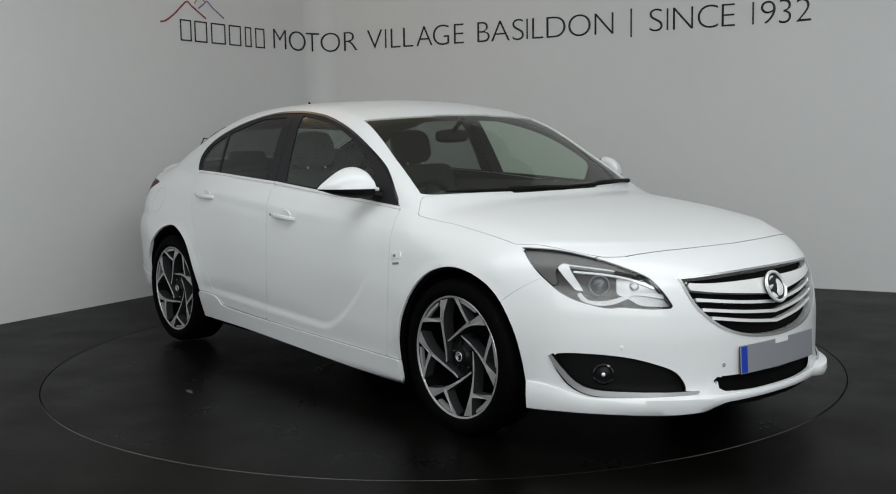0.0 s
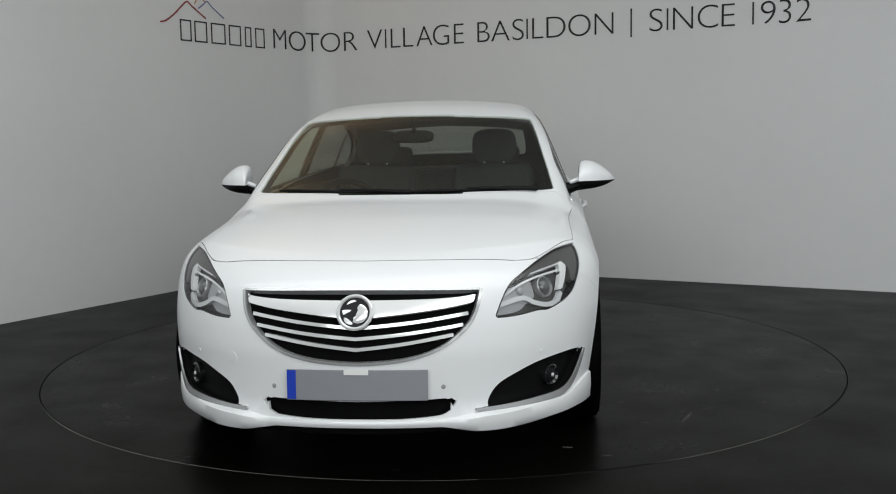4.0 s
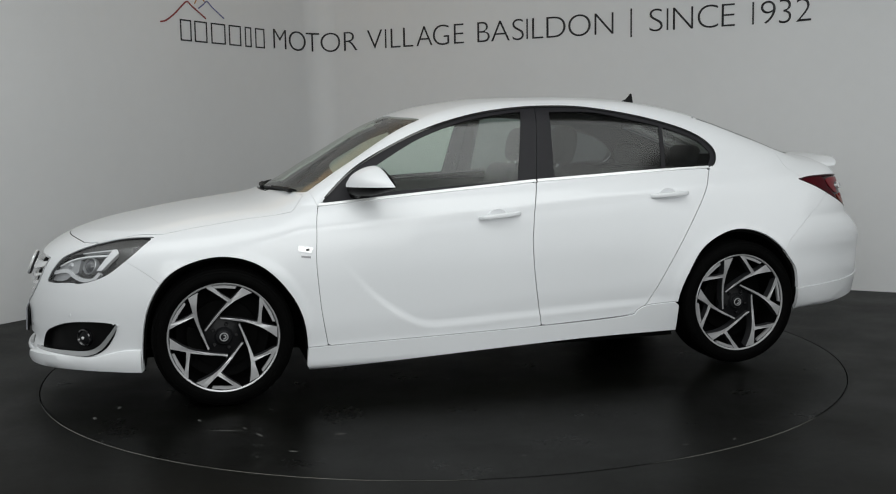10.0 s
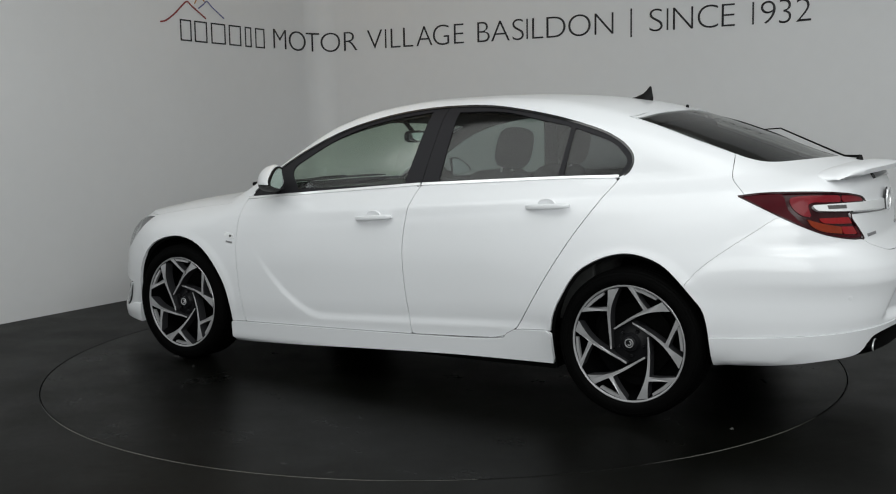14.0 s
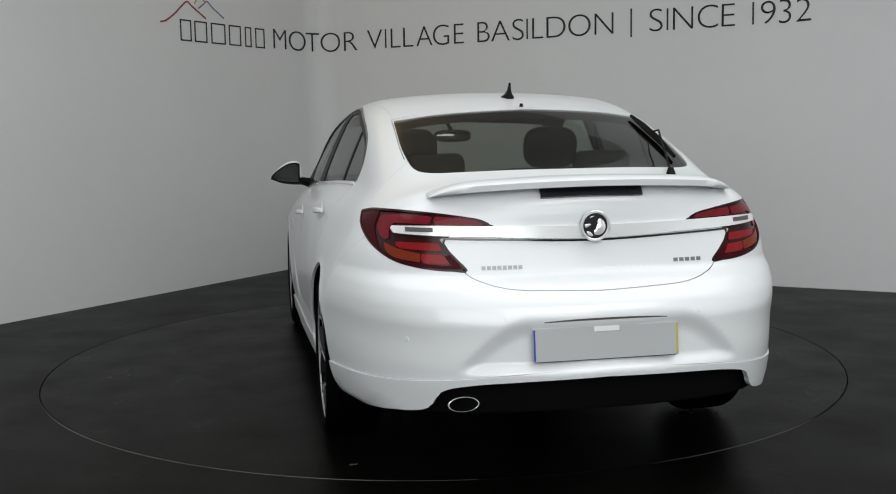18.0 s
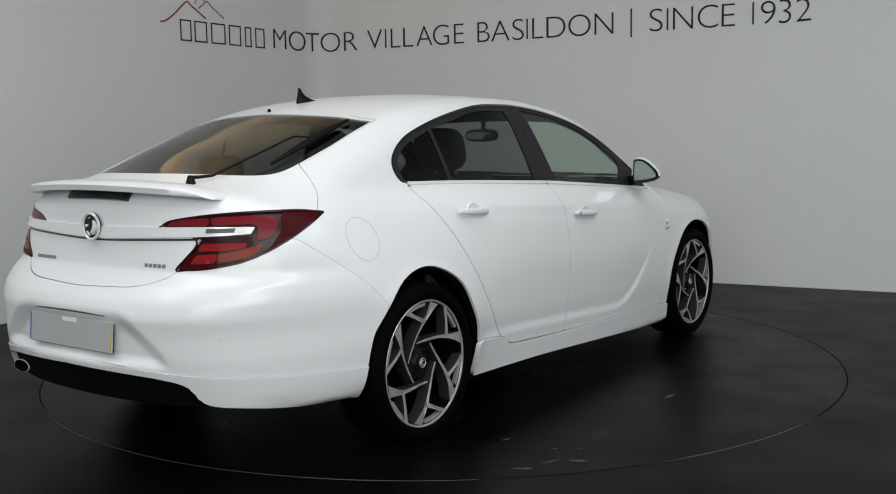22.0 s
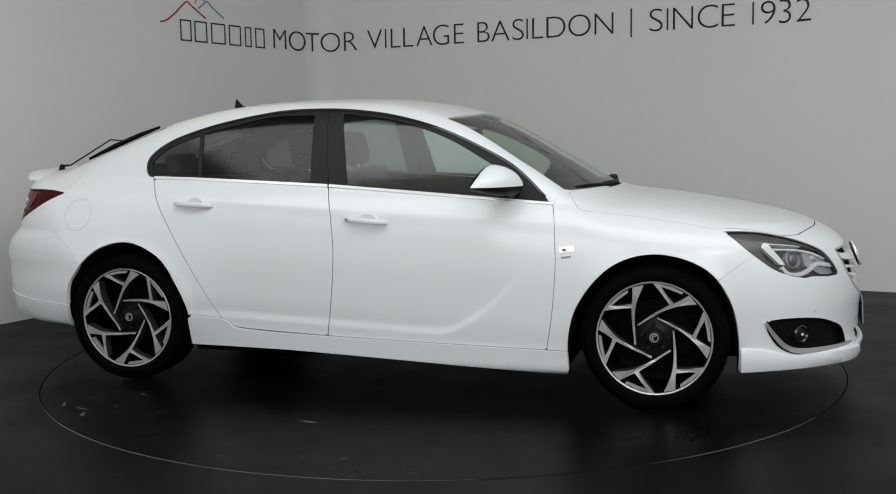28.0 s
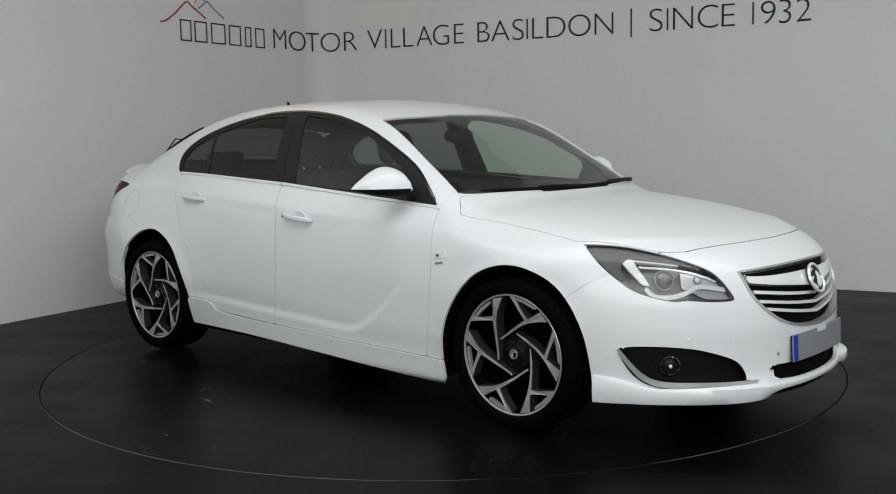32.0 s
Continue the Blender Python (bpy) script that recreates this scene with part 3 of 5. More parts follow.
DOOR_R = rounded(((-.245, 1.023, 1), (-.898, 1.054), (-1.270, 1.065, 1), (-1.192, .943), (-1.089, .792), (-.964, .596), (-.84, .394), (-.798, .35), (-.727, .314), (-.599, .302),
                  (-.233, .286, 1), (-.201, .517), (-.189, .69), (-.196, .803), (-.212, .915)))
SKIRT = rounded(((.966, .256, 1), (-.233, .283), (-.699, .304), (-.77, .336), (-.827, .358), (-1.0, .369, 1), (-1.001, .213, 1), (-.6, .209), (-.312, .201), (.411, .17), (.973, .151, 1)))
ARCH_F = rounded(((1.735, .05, 1), (1.730, .364), (1.678, .545), (1.566, .668), (1.374, .721), (1.190, .676), (1.050, .540), (.974, .36), (.960, .05, 1)))
ARCH_R = rounded(((-.99, .05, 1), (-.997, .368), (-1.061, .539), (-1.158, .668), (-1.337, .741), (-1.518, .704), (-1.658, .575), (-1.722, .447), (-1.745, .05, 1)))
BONNET = rounded(((2.105, -.3, 1), (2.105, 0), (2.085, .25), (2.042, .437), (1.995, .57, 1), (1.938, .640), (1.839, .700), (1.735, .750), (1.630, .803, 1), (1.476, .800), (1.251, .795), (1.10, .806), (1.012, .818, 1), (.948, .745, 1),
                  (1.035, .52), (1.097, .28), (1.114, 0), (1.114, -.3, 1)))
SCREEN = rounded(((1.102, -.2, 1), (1.102, 0), (1.092, .22), (1.045, .46), (.985, .64), (.932, .733, 1), (.645, .676), (.318, .610, 1), (.372, .40), (.392, .2), (.397, 0), (.397, -.2, 1)))
ROOF = rounded(((.393, -.2, 1), (.393, 0), (.368, .40), (.312, .60, 1), (-.1, .575), (-.7, .570), (-1.25, .552, 1), (-1.315, .36), (-1.362, 0), (-1.362, -.2, 1)))
BACKLIGHT = rounded(((-.2, 1.137, 1), (0, 1.137), (.2, 1.136), (.36, 1.131), (.50, 1.126), (.555, 1.138), (.570, 1.18), (.572, 1.23), (.566, 1.28), (.558, 1.334, 1), (.345, 1.362), (0, 1.378), (-.2, 1.378, 1)))
TAILGATE = rounded(((-.2, .729, 1), (0, .729), (.19, .735), (.31, .742), (.400, .763), (.464, .80), (.535, .912, 1), (.62, .955), (.80, .985, 1), (.90, 1.0, 1), (.90, 1.168, 1), (.577, 1.172, 1), (.5755, 1.23),
                    (.5615, 1.338, 1), (.35, 1.370), (0, 1.386), (-.2, 1.386, 1)))
HEADLAMP = rounded(((-.450, .815, 1), (-.54, .812), (-.63, .802), (-.755, .773), (-.86, .737), (-.928, .705), (-.980, .652), (-1.020, .592, 1), (-.93, .591), (-.81, .600), (-.765, .596), (-.675, .615), (-.60, .645), (-.545, .688), (-.490, .745)))
TAILLAMP = rounded(((-.580, .990, 1), (-.68, 1.003), (-.84, 1.005), (-.99, .996), (-1.11, .979), (-1.15, .965), (-1.168, .950, 1), (-1.006, .912, 1), (-1.105, .802, 1), (-1.0, .808), (-.87, .830), (-.78, .862), (-.70, .902), (-.625, .952)))
GRILLE = rounded(((-.2, .709, 1), (0, .709), (.2, .708), (.450, .699, 1), (.436, .63), (.408, .578), (.352, .526), (.298, .494), (.228, .470), (.137, .454), (0, .446), (-.2, .446, 1)))
FOG = rounded(((-.550, .414, 1), (-.628, .421), (-.745, .417), (-.850, .404), (-.945, .378), (-1.020, .346), (-1.058, .300), (-1.068, .263, 1), (-.956, .264), (-.801, .267), (-.693, .284), (-.628, .317), (-.585, .363)))
INTAKE = rounded(((-.2, .308, 1), (0, .308), (.25, .311), (.335, .312), (.362, .303), (.345, .275), (.312, .252), (.15, .243), (0, .242), (-.2, .242, 1)))
WING = rounded(((.867, .257, 1), (.893, .415), (.907, .56), (.913, .675), (.907, .789), (.901, .871), (.888, .935, 1), (.93, 1.03, 1), (2.0, 1.03, 1), (1.95, .80, 1), (1.80, .712), (1.705, .654), (1.635, .600, 1), (1.3, .3, 1), (.96, .257, 1)))
REAR_CUT = rounded(((-3.0, .90, 1), (-1.972, .905, 1), (-1.724, .722), (-1.63, .625, 1), (-1.63, .0, 1), (-3.0, .0, 1)))
FRONT_CUT = rounded(((3.0, .82, 1), (2.0, .82, 1), (1.80, .712), (1.705, .654), (1.635, .600, 1), (1.635, .0, 1), (3.0, .0, 1)))
FRONT_LOW = curve((0.0, 0.30, 0.36, 0.44, 0.55, 0.80, 0.95), (0.218, 0.214, 0.203, 0.190, 0.186, 0.191, 0.174))
REAR_LOW = curve((0.0, 0.39, 0.51, 0.565, 0.59, 0.62, 0.70, 0.80, 0.95), (0.443, 0.432, 0.418, 0.395, 0.345, 0.327, 0.312, 0.285, 0.262))
TAIL_EDGE = curve((0.90, 0.985, 1.068, 1.162, 1.20), (-1.86, -1.838, -1.761, -1.741, -1.55))
GAP_2 = 0.0021                            # half the width of a shut line

HALF_V, HALF_T = skin_half()
HALF_T = HALF_T[np.abs(np.cross(HALF_V[HALF_T[:, 1]] - HALF_V[HALF_T[:, 0]], HALF_V[HALF_T[:, 2]] - HALF_V[HALF_T[:, 0]])).sum(1) > 1e-9]


def arches(p):
    """Distance outside the wheel arches; far away near the middle of the car."""
    u = flat(p, "side")
    f = np.minimum(away(u, ARCH_F), away(u, ARCH_R))
    return np.where(p[:, 1] > 0.5, f, 1.0)


def cut_out(v, t, *fields):
    """Clips the skin by fields in turn: each takes the points and is negative where the skin stays."""
    for g in fields:
        v, t = clip(v, t, g(v))
    return v, t


def within(view, ring, gap=GAP_2, where=None):
    def g(p):
        f = away(flat(p, view), ring) + gap
        return f if where is None else np.where(where(p), f, 1.0)
    return g


def beyond(view, ring, gap=GAP_2, where=None):
    def g(p):
        f = gap - away(flat(p, view), ring)
        return f if where is None else np.where(where(p), f, -1.0)
    return g


def ahead(x):
    return lambda p: p[:, 0] > x


def behind(x):
    return lambda p: p[:, 0] < x


def above(z):
    return lambda p: p[:, 2] > z


def tail_door(p):
    """Negative on the tailgate, which the side edge cuts off from the rear quarter."""
    f = away(flat(p, "end"), TAILGATE)
    g = np.where((p[:, 2] > 0.90) & (p[:, 2] < 1.19), p[:, 0] - TAIL_EDGE(p[:, 2]), -1.0)
    return np.where(p[:, 0] < -1.1, np.maximum(f, g), 1.0)


no_arch = lambda p: -arches(p)
# ---------------------------------------------------------------- the turntable and the car's panels
platform = new("turntable")
tagged(platform, "round black turntable platform flush with the studio floor", "turntable")
bm = bmesh.new()
bmesh.ops.create_circle(bm, cap_ends=True, segments=N, radius=R_DISC)
r = bmesh.ops.extrude_face_region(bm, geom=bm.faces[:])
bmesh.ops.translate(bm, verts=[q for q in r["geom"] if isinstance(q, bmesh.types.BMVert)], vec=(0, 0, -0.04))
bmesh.ops.recalc_face_normals(bm, faces=bm.faces[:])
part("platform_disc", bm, PLATFORM, platform)

car = new("car")
tagged(car, "clean white five-door hatchback with twisted-spoke alloy wheels on the turntable", "car")
SIDES = (1, -1)
kept = {}


def once(key, make):
    """Works out a piece of skin for the first side, and takes it again for the other."""
    if key not in kept:
        kept[key] = make()
    return kept[key]


# bonnet, roof, tailgate
bonnet_v, bonnet_t = cut_out(HALF_V, HALF_T, within("top", BONNET, 0.0014, above(0.62)), beyond("head", HEADLAMP, where=ahead(1.2)))
bonnet = sheet("bonnet", *both(bonnet_v, bonnet_t), PAINT, car)
strip("bonnet_gap", "top", ((2.000, -.565), (2.042, -.437), (2.085, -.25), (2.105, 0), (2.085, .25), (2.042, .437), (2.000, .565)), 0.010, LINER, bonnet, -0.0015, 0.004)
roof = sheet("roof", *both(*cut_out(HALF_V, HALF_T, within("top", ROOF, 0.0003, above(1.1)))), PAINT, car)
tailgate = sheet("tailgate", *both(*cut_out(HALF_V, HALF_T, lambda p: tail_door(p) + 0.0014, beyond("end", BACKLIGHT, -0.001, behind(-1.1)),
                                            beyond("tail", TAILLAMP, 0.001, behind(-1.5)))), PAINT, car)
sheet("rear_screen", *both(*cut_out(HALF_V, HALF_T, within("end", BACKLIGHT, 0.0, behind(-1.1)))), GLASS_REAR, tailgate, -0.004, 0.004, "dark tinted rear window")
windscreen = sheet("windscreen", *both(*cut_out(HALF_V, HALF_T, within("top", SCREEN, 0.0, above(0.9)))), GLASS_CLEAR, car, -0.004, 0.004, "clear windscreen")

# bumpers; each has a lower lip that stands a little proud
def rear_lip(p):
    return 0.468 - 0.085 * p[:, 1] ** 2 - p[:, 2]


front_bumper = sheet("front_bumper", *both(*cut_out(
    HALF_V, HALF_T, within("side", FRONT_CUT, 0.0006, ahead(1.3)), beyond("top", BONNET, 0.0030, above(0.62)), beyond("head", HEADLAMP, 0.001, ahead(1.2)),
    beyond("end", GRILLE, -0.001, ahead(1.2)), beyond("head", FOG, 0.0, ahead(1.2)), beyond("end", INTAKE, 0.0, ahead(1.2)),
    lambda p: FRONT_LOW(p[:, 1]) - p[:, 2], no_arch)), PAINT, car, 0.0, 0.016)
# front lip: a blade round the lower edge, boldest at the corners
bm, rows = bmesh.new(), []
for k in range(-60, 61):
    turn = radians(97.0 * k / 60)
    o, d = np.array([[1.50, 0.0, 0.25]]), np.array([[math.cos(turn), math.sin(turn), 0.0]])
    p = cast(o, d)[0]
    if p[0] < 1.715:
        continue
    ay = abs(p[1])
    top = 0.239 + (lip_top(p[0]) - 0.239) * float(ramp(ay, 0.34, 0.46))
    p = cast(np.array([[1.50, 0.0, top]]), d)[0]
    n = outward(p[None])[0]
    n = np.array([n[0], n[1], 0.0]) / math.hypot(n[0], n[1])
    low = float(FRONT_LOW(ay)) - 0.004
    e = 0.008 + 0.036 * float(ramp(ay, 0.33, 0.43)) * (1 - 0.96 * float(ramp(ay, 0.46, 0.74)))
    rows.append([bm.verts.new(p * (1, 1, 0) + n * q + np.array([0, 0, z])) for q, z in (
        (-0.012, top + 0.003), (e * 0.75, top - 0.001), (e, top - 0.006), (e + 0.002, top * 0.5 + low * 0.5), (e * 0.8, low + 0.004), (e * 0.6, low), (-0.05, low + 0.004))])
for r0, r1 in zip(rows, rows[1:]):
    for k in range(6):
        bm.faces.new((r0[k], r1[k], r1[k + 1], r0[k + 1]))
bm.faces.new(rows[0])
bm.faces.new(rows[-1][::-1])
bmesh.ops.recalc_face_normals(bm, faces=bm.faces[:])
part("front_lip", bm, PAINT, front_bumper, "white front lip", smooth=True, sharp=0.75)
rear_bumper = sheet("rear_bumper", *both(*cut_out(
    HALF_V, HALF_T, within("side", REAR_CUT, 0.0006, behind(-1.3)), lambda p: 0.0014 - tail_door(p), beyond("tail", TAILLAMP, 0.001, behind(-1.5)),
    lambda p: rear_lip(p) + 0.0008, no_arch)), PAINT, car, 0.0, 0.02)
sheet("rear_lip", *both(*cut_out(HALF_V, HALF_T, within("side", REAR_CUT, 0.0006, behind(-1.3)), lambda p: REAR_LOW(p[:, 1]) - p[:, 2], lambda p: 0.0008 - rear_lip(p), no_arch)), PAINT, rear_bumper, 0.006, 0.02)

for s in SIDES:
    # front wing
    wing = sheet("front_wing", *once("wing", lambda: cut_out(HALF_V, HALF_T, within("side", WING, 0.0006, ahead(0.5)), beyond("top", BONNET, 0.0010, above(0.62)), beyond("top", SCREEN, 0.0, above(0.9)),
                                        beyond("head", HEADLAMP, 0.001, ahead(1.2)), lambda p: np.where(p[:, 0] < 1.12, 0.257 - p[:, 2], -1), no_arch,
                                        lambda p: 0.3 - p[:, 1])), PAINT, car, side=s)
    # badge plate with two bars
    badge = strip("side_badge", "side", ((.998, .741), (.930, .729)), 0.026, SATIN, wing, 0.003, 0.003, "small chrome badge", s)
    strip("badge_bar", "side", ((.985, .703), (.940, .697)), 0.009, GREY_LETTER, wing, 0.002, 0.002, "", s)
    part("badge_inset", box(-0.012, 0.004, -0.001, 0.001, -0.007, 0.005, 0.0005, m=pose(0.957, s * (side_y(np.array([.957]), np.array([.735]))[0] + 0.0035), 0.735)), HOUSING, badge)
    # frame of the body side: pillars, rail and rear quarter
    frame_v, frame_t = once("frame", lambda: cut_out(
        HALF_V, HALF_T, beyond("side", DOOR_F), beyond("side", DOOR_R), beyond("side", DLO, -0.001), beyond("side", WING, 0.0002, ahead(0.5)), beyond("side", REAR_CUT, 0.0006, behind(-1.3)),
        beyond("top", ROOF, 0.0003, above(1.1)), beyond("top", SCREEN, -0.001, above(0.9)), lambda p: 0.0014 - tail_door(p), beyond("tail", TAILLAMP, 0.001, behind(-1.5)),
        beyond("top", BONNET, where=above(0.62)), lambda p: p[:, 0] - 0.97, lambda p: 0.2 - p[:, 1], lambda p: 0.28 - p[:, 2], no_arch, beyond("side", SKIRT, 0.0),
        lambda p: np.where(p[:, 0] < -0.72, -1, 0.55 - p[:, 2])))
    frame_side = sheet("side_frame", frame_v, frame_t, PAINT, car, side=s)
    if s < 0:
        fu = np.array([(-1.672 + 0.082 * math.cos(q), 0.878 + 0.082 * math.sin(q)) for q in np.linspace(0, 2 * math.pi, 41)])
        line = lift(fu, "side")
        part("fuel_flap_gap", tube([(x, -y - 0.0001, z) for x, y, z in line[:-1]], 0.0010, 6, True), PALE_LINE, frame_side, "thin round shut line of the fuel flap")
    # sill skirt
    sheet("sill_skirt", *once("skirt", lambda: patch("side", SKIRT, 0.02)), PAINT, car, 0.010, 0.022, side=s)
    strip("sill_gap", "side", ((.962, .2585), (-.233, .2855), (-.699, .3065), (-.77, .338), (-.827, .360), (-.995, .371)), 0.0030, GREY_LINE, car, 0.0012, 0.003, "thin grey shut line over the sill", s)
    # doors
    door_f = sheet("front_door", *once("door F", lambda: cut_out(HALF_V, HALF_T, within("side", DOOR_F), lambda p: 0.4 - p[:, 1], no_arch)), PAINT, car, side=s)
    door_r = sheet("rear_door", *once("door R", lambda: cut_out(HALF_V, HALF_T, within("side", DOOR_R), lambda p: 0.4 - p[:, 1], no_arch)), PAINT, car, side=s)
    split = lambda u: u[:, 0] - (-0.245 - (u[:, 1] - 1.03) * 0.152)
    v, t = grid("side", -1.36, .93, .90, 1.43, 0.011)
    v, t = clip(v, t, away(v, DLO))
    for h in (PANE_F, PANE_R, PANE_Q):
        v, t = clip(v, t, -away(v, h))
    vf, tf = clip(v, t, 0.0015 - split(v))
    vr, tr = clip(v, t, 0.0015 + split(v))
    sheet("window_frame", lift(vf, "side"), tf, SATIN_GREY, door_f, -0.002, 0.008, "dark grey window frame and pillar", s)
    sheet("window_frame", lift(vr, "side"), tr, SATIN_GREY, door_r, -0.002, 0.008, "dark grey window frame and pillar", s)
    sheet("window_pane", *once("pane F", lambda: patch("side", PANE_F, 0.02)), GLASS_SIDE, door_f, -0.006, 0.003, "clear side window", s)
    sheet("window_pane", *once("pane R", lambda: patch("side", PANE_R, 0.02)), GLASS_DARK, door_r, -0.006, 0.003, "dark tinted side window", s)
    sheet("quarter_pane", *once("pane Q", lambda: patch("side", PANE_Q, 0.02)), GLASS_DARK, door_r, -0.006, 0.003, "dark tinted quarter window", s)
    # chrome strip under the windows, black seal round them
    strip("belt_strip", "side", ((.886, .939), (.254, .989), (-.240, 1.027)), 0.013, SATIN, door_f, 0.005, 0.008, "chrome strip", s)
    strip("belt_strip", "side", ((-.250, 1.027), (-.898, 1.058), (-1.262, 1.069)), 0.013, SATIN, door_r, 0.005, 0.008, "chrome strip", s)
    top = [p for p in DLO[2:86]]
    strip("window_seal", "side", [tuple(q) for q in top[::3]], 0.010, GLOSS_BLACK, frame_side, 0.002, 0.006, "black window seal", s)
    # handles: a bow over a hollow
    for door, x, z, tilt in ((door_f, -.016, .861, .076), (door_r, -.967, .936, .054)):
        m = Matrix.Translation(lift([(x, z)], "side")[0] * (1, s, 1))
        cup = lathe([(0.0, 0.0004), (0.020, 0.0008), (0.034, 0.0022), (0.042, 0.0038), (0.047, -0.001)], 32, m @ Matrix.Translation((0.008, 0, 0.000)) @ Matrix.Rotation(-s * math.pi / 2, 4, "X") @ Matrix.Diagonal((1.10, 0.80, 1, 1)))
        part("handle_cup", cup, PAINT, door, smooth=True)
        bm, rows = bmesh.new(), []
        for k in range(17):
            q = k / 16
            e = min(1.0, 4.5 * q, 4.5 * (1 - q)) ** 0.5
            out, high, thick = 0.010 + 0.021 * math.sin(math.pi * q) ** 0.5, 0.0085 + 0.0040 * e, 0.004 + 0.007 * e
            rows.append([bm.verts.new((0.111 - 0.222 * q, s * (out + thick * math.copysign(abs(math.cos(g)) ** 0.6, math.cos(g))), high * math.copysign(abs(math.sin(g)) ** 0.5, math.sin(g)))) for g in (2 * math.pi * j / 16 for j in range(16))])
        for r0, r1 in zip(rows, rows[1:]):
            for j in range(16):
                bm.faces.new((r0[j], r0[(j + 1) % 16], r1[(j + 1) % 16], r1[j]))
        bm.faces.new(rows[0])
        bm.faces.new(rows[-1][::-1])
        bmesh.ops.recalc_face_normals(bm, faces=bm.faces[:])
        bm.transform(m @ Matrix.Rotation(tilt, 4, "Y"))
        part("handle", bm, PAINT, door, smooth=True)
        if door is door_f and s < 0:
            part("key_lock", lathe([(0.0, 0.002), (0.007, 0.002), (0.008, 0.0)], 16, m @ Matrix.Translation((-0.092, s * 0.034, 0.007)) @ Matrix.Rotation(-s * math.pi / 2, 4, "X")), GREY_LINE, door)

# dark shell inside the panels: floor pan, linings
inner_v, inner_t = cut_out(HALF_V, HALF_T, beyond("side", DLO, -0.012, lambda p: p[:, 1] > 0.3), beyond("top", SCREEN, -0.015, above(0.9)), beyond("end", BACKLIGHT, -0.015, behind(-1.1)),
                           beyond("head", HEADLAMP, 0.004, ahead(1.2)), beyond("head", FOG, 0.004, ahead(1.2)), lambda p: -arches(p) - 0.008)
sheet("inner_shell", *both(inner_v, inner_t), LINER, car, -0.032, 0.0, "dark inner lining and floor pan")
# ---------------------------------------------------------------- lamps


def spot(view, u, v, lift_by=0.0, s=1):
    """A pose on the skin: z looks outwards, x runs level."""
    p = lift([(u, v)], view)
    n = outward(p)[0]
    z = Vector((n[0], n[1], n[2]))
    x = Vector((0, 0, 1)).cross(z).normalized()
    m = Matrix((x, z.cross(x), z)).transposed().to_4x4()
    m.translation = Vector(p[0]) + z * lift_by
    return Matrix.Diagonal((1, s, 1, 1)) @ m


def turned(name, view, u, v, profile, mat, parent, lift_by=0.0, s=1, label="", steps=32, squash=1.0):
    bm = lathe(profile, steps, spot(view, u, v, lift_by, s) @ Matrix.Diagonal((1, squash, 1, 1)))
    bmesh.ops.recalc_face_normals(bm, faces=bm.faces[:])
    return part(name, bm, mat, parent, label, smooth=True)


head_v = patch("head", HEADLAMP, 0.012)
head_wall = patch("head", HEADLAMP, 0.012, (HEADLAMP[:] * 0.972 + HEADLAMP.mean(0) * 0.028,))
tail_parts = (
    ("outer_lens", rounded(((-.592, .989, 1), (-.66, .998), (-.727, 1.001, 1), (-.722, .945), (-.745, .905), (-.775, .868), (-.83, .838, 1), (-.735, .870), (-.655, .924))), RED_DARK),
    ("fog_lens", rounded(((-1.150, .957, 1), (-1.105, .980), (-1.04, .985), (-.982, .988, 1), (-.980, .961, 1))), RED_LENS),
    ("stop_lens", rounded(((-.973, .989, 1), (-.88, .992), (-.800, .992), (-.748, .985), (-.738, .965), (-.744, .940), (-.772, .912), (-.812, .906, 1), (-.806, .930), (-.808, .955), (-.830, .965, 1), (-.970, .962, 1))), RED_LENS),
    ("brake_lens", rounded(((-1.010, .897, 1), (-.92, .899), (-.838, .900, 1), (-.855, .879, 1), (-.93, .874), (-1.022, .870, 1))), RED_BRIGHT),
    ("brake_lens", rounded(((-1.028, .857, 1), (-.950, .862, 1), (-.956, .830, 1), (-1.052, .824, 1))), RED_BRIGHT),
    ("indicator_lens", rounded(((-.948, .861, 1), (-.860, .876), (-.790, .896, 1), (-.803, .869), (-.852, .845), (-.950, .832, 1))), AMBER_LENS),
    ("lower_lens", rounded(((-1.055, .858, 1), (-1.030, .858, 1), (-1.056, .822, 1), (-.955, .827), (-.86, .840), (-.83, .843, 1), (-.90, .823), (-1.0, .811), (-1.093, .808, 1))), RED_DARK),
)
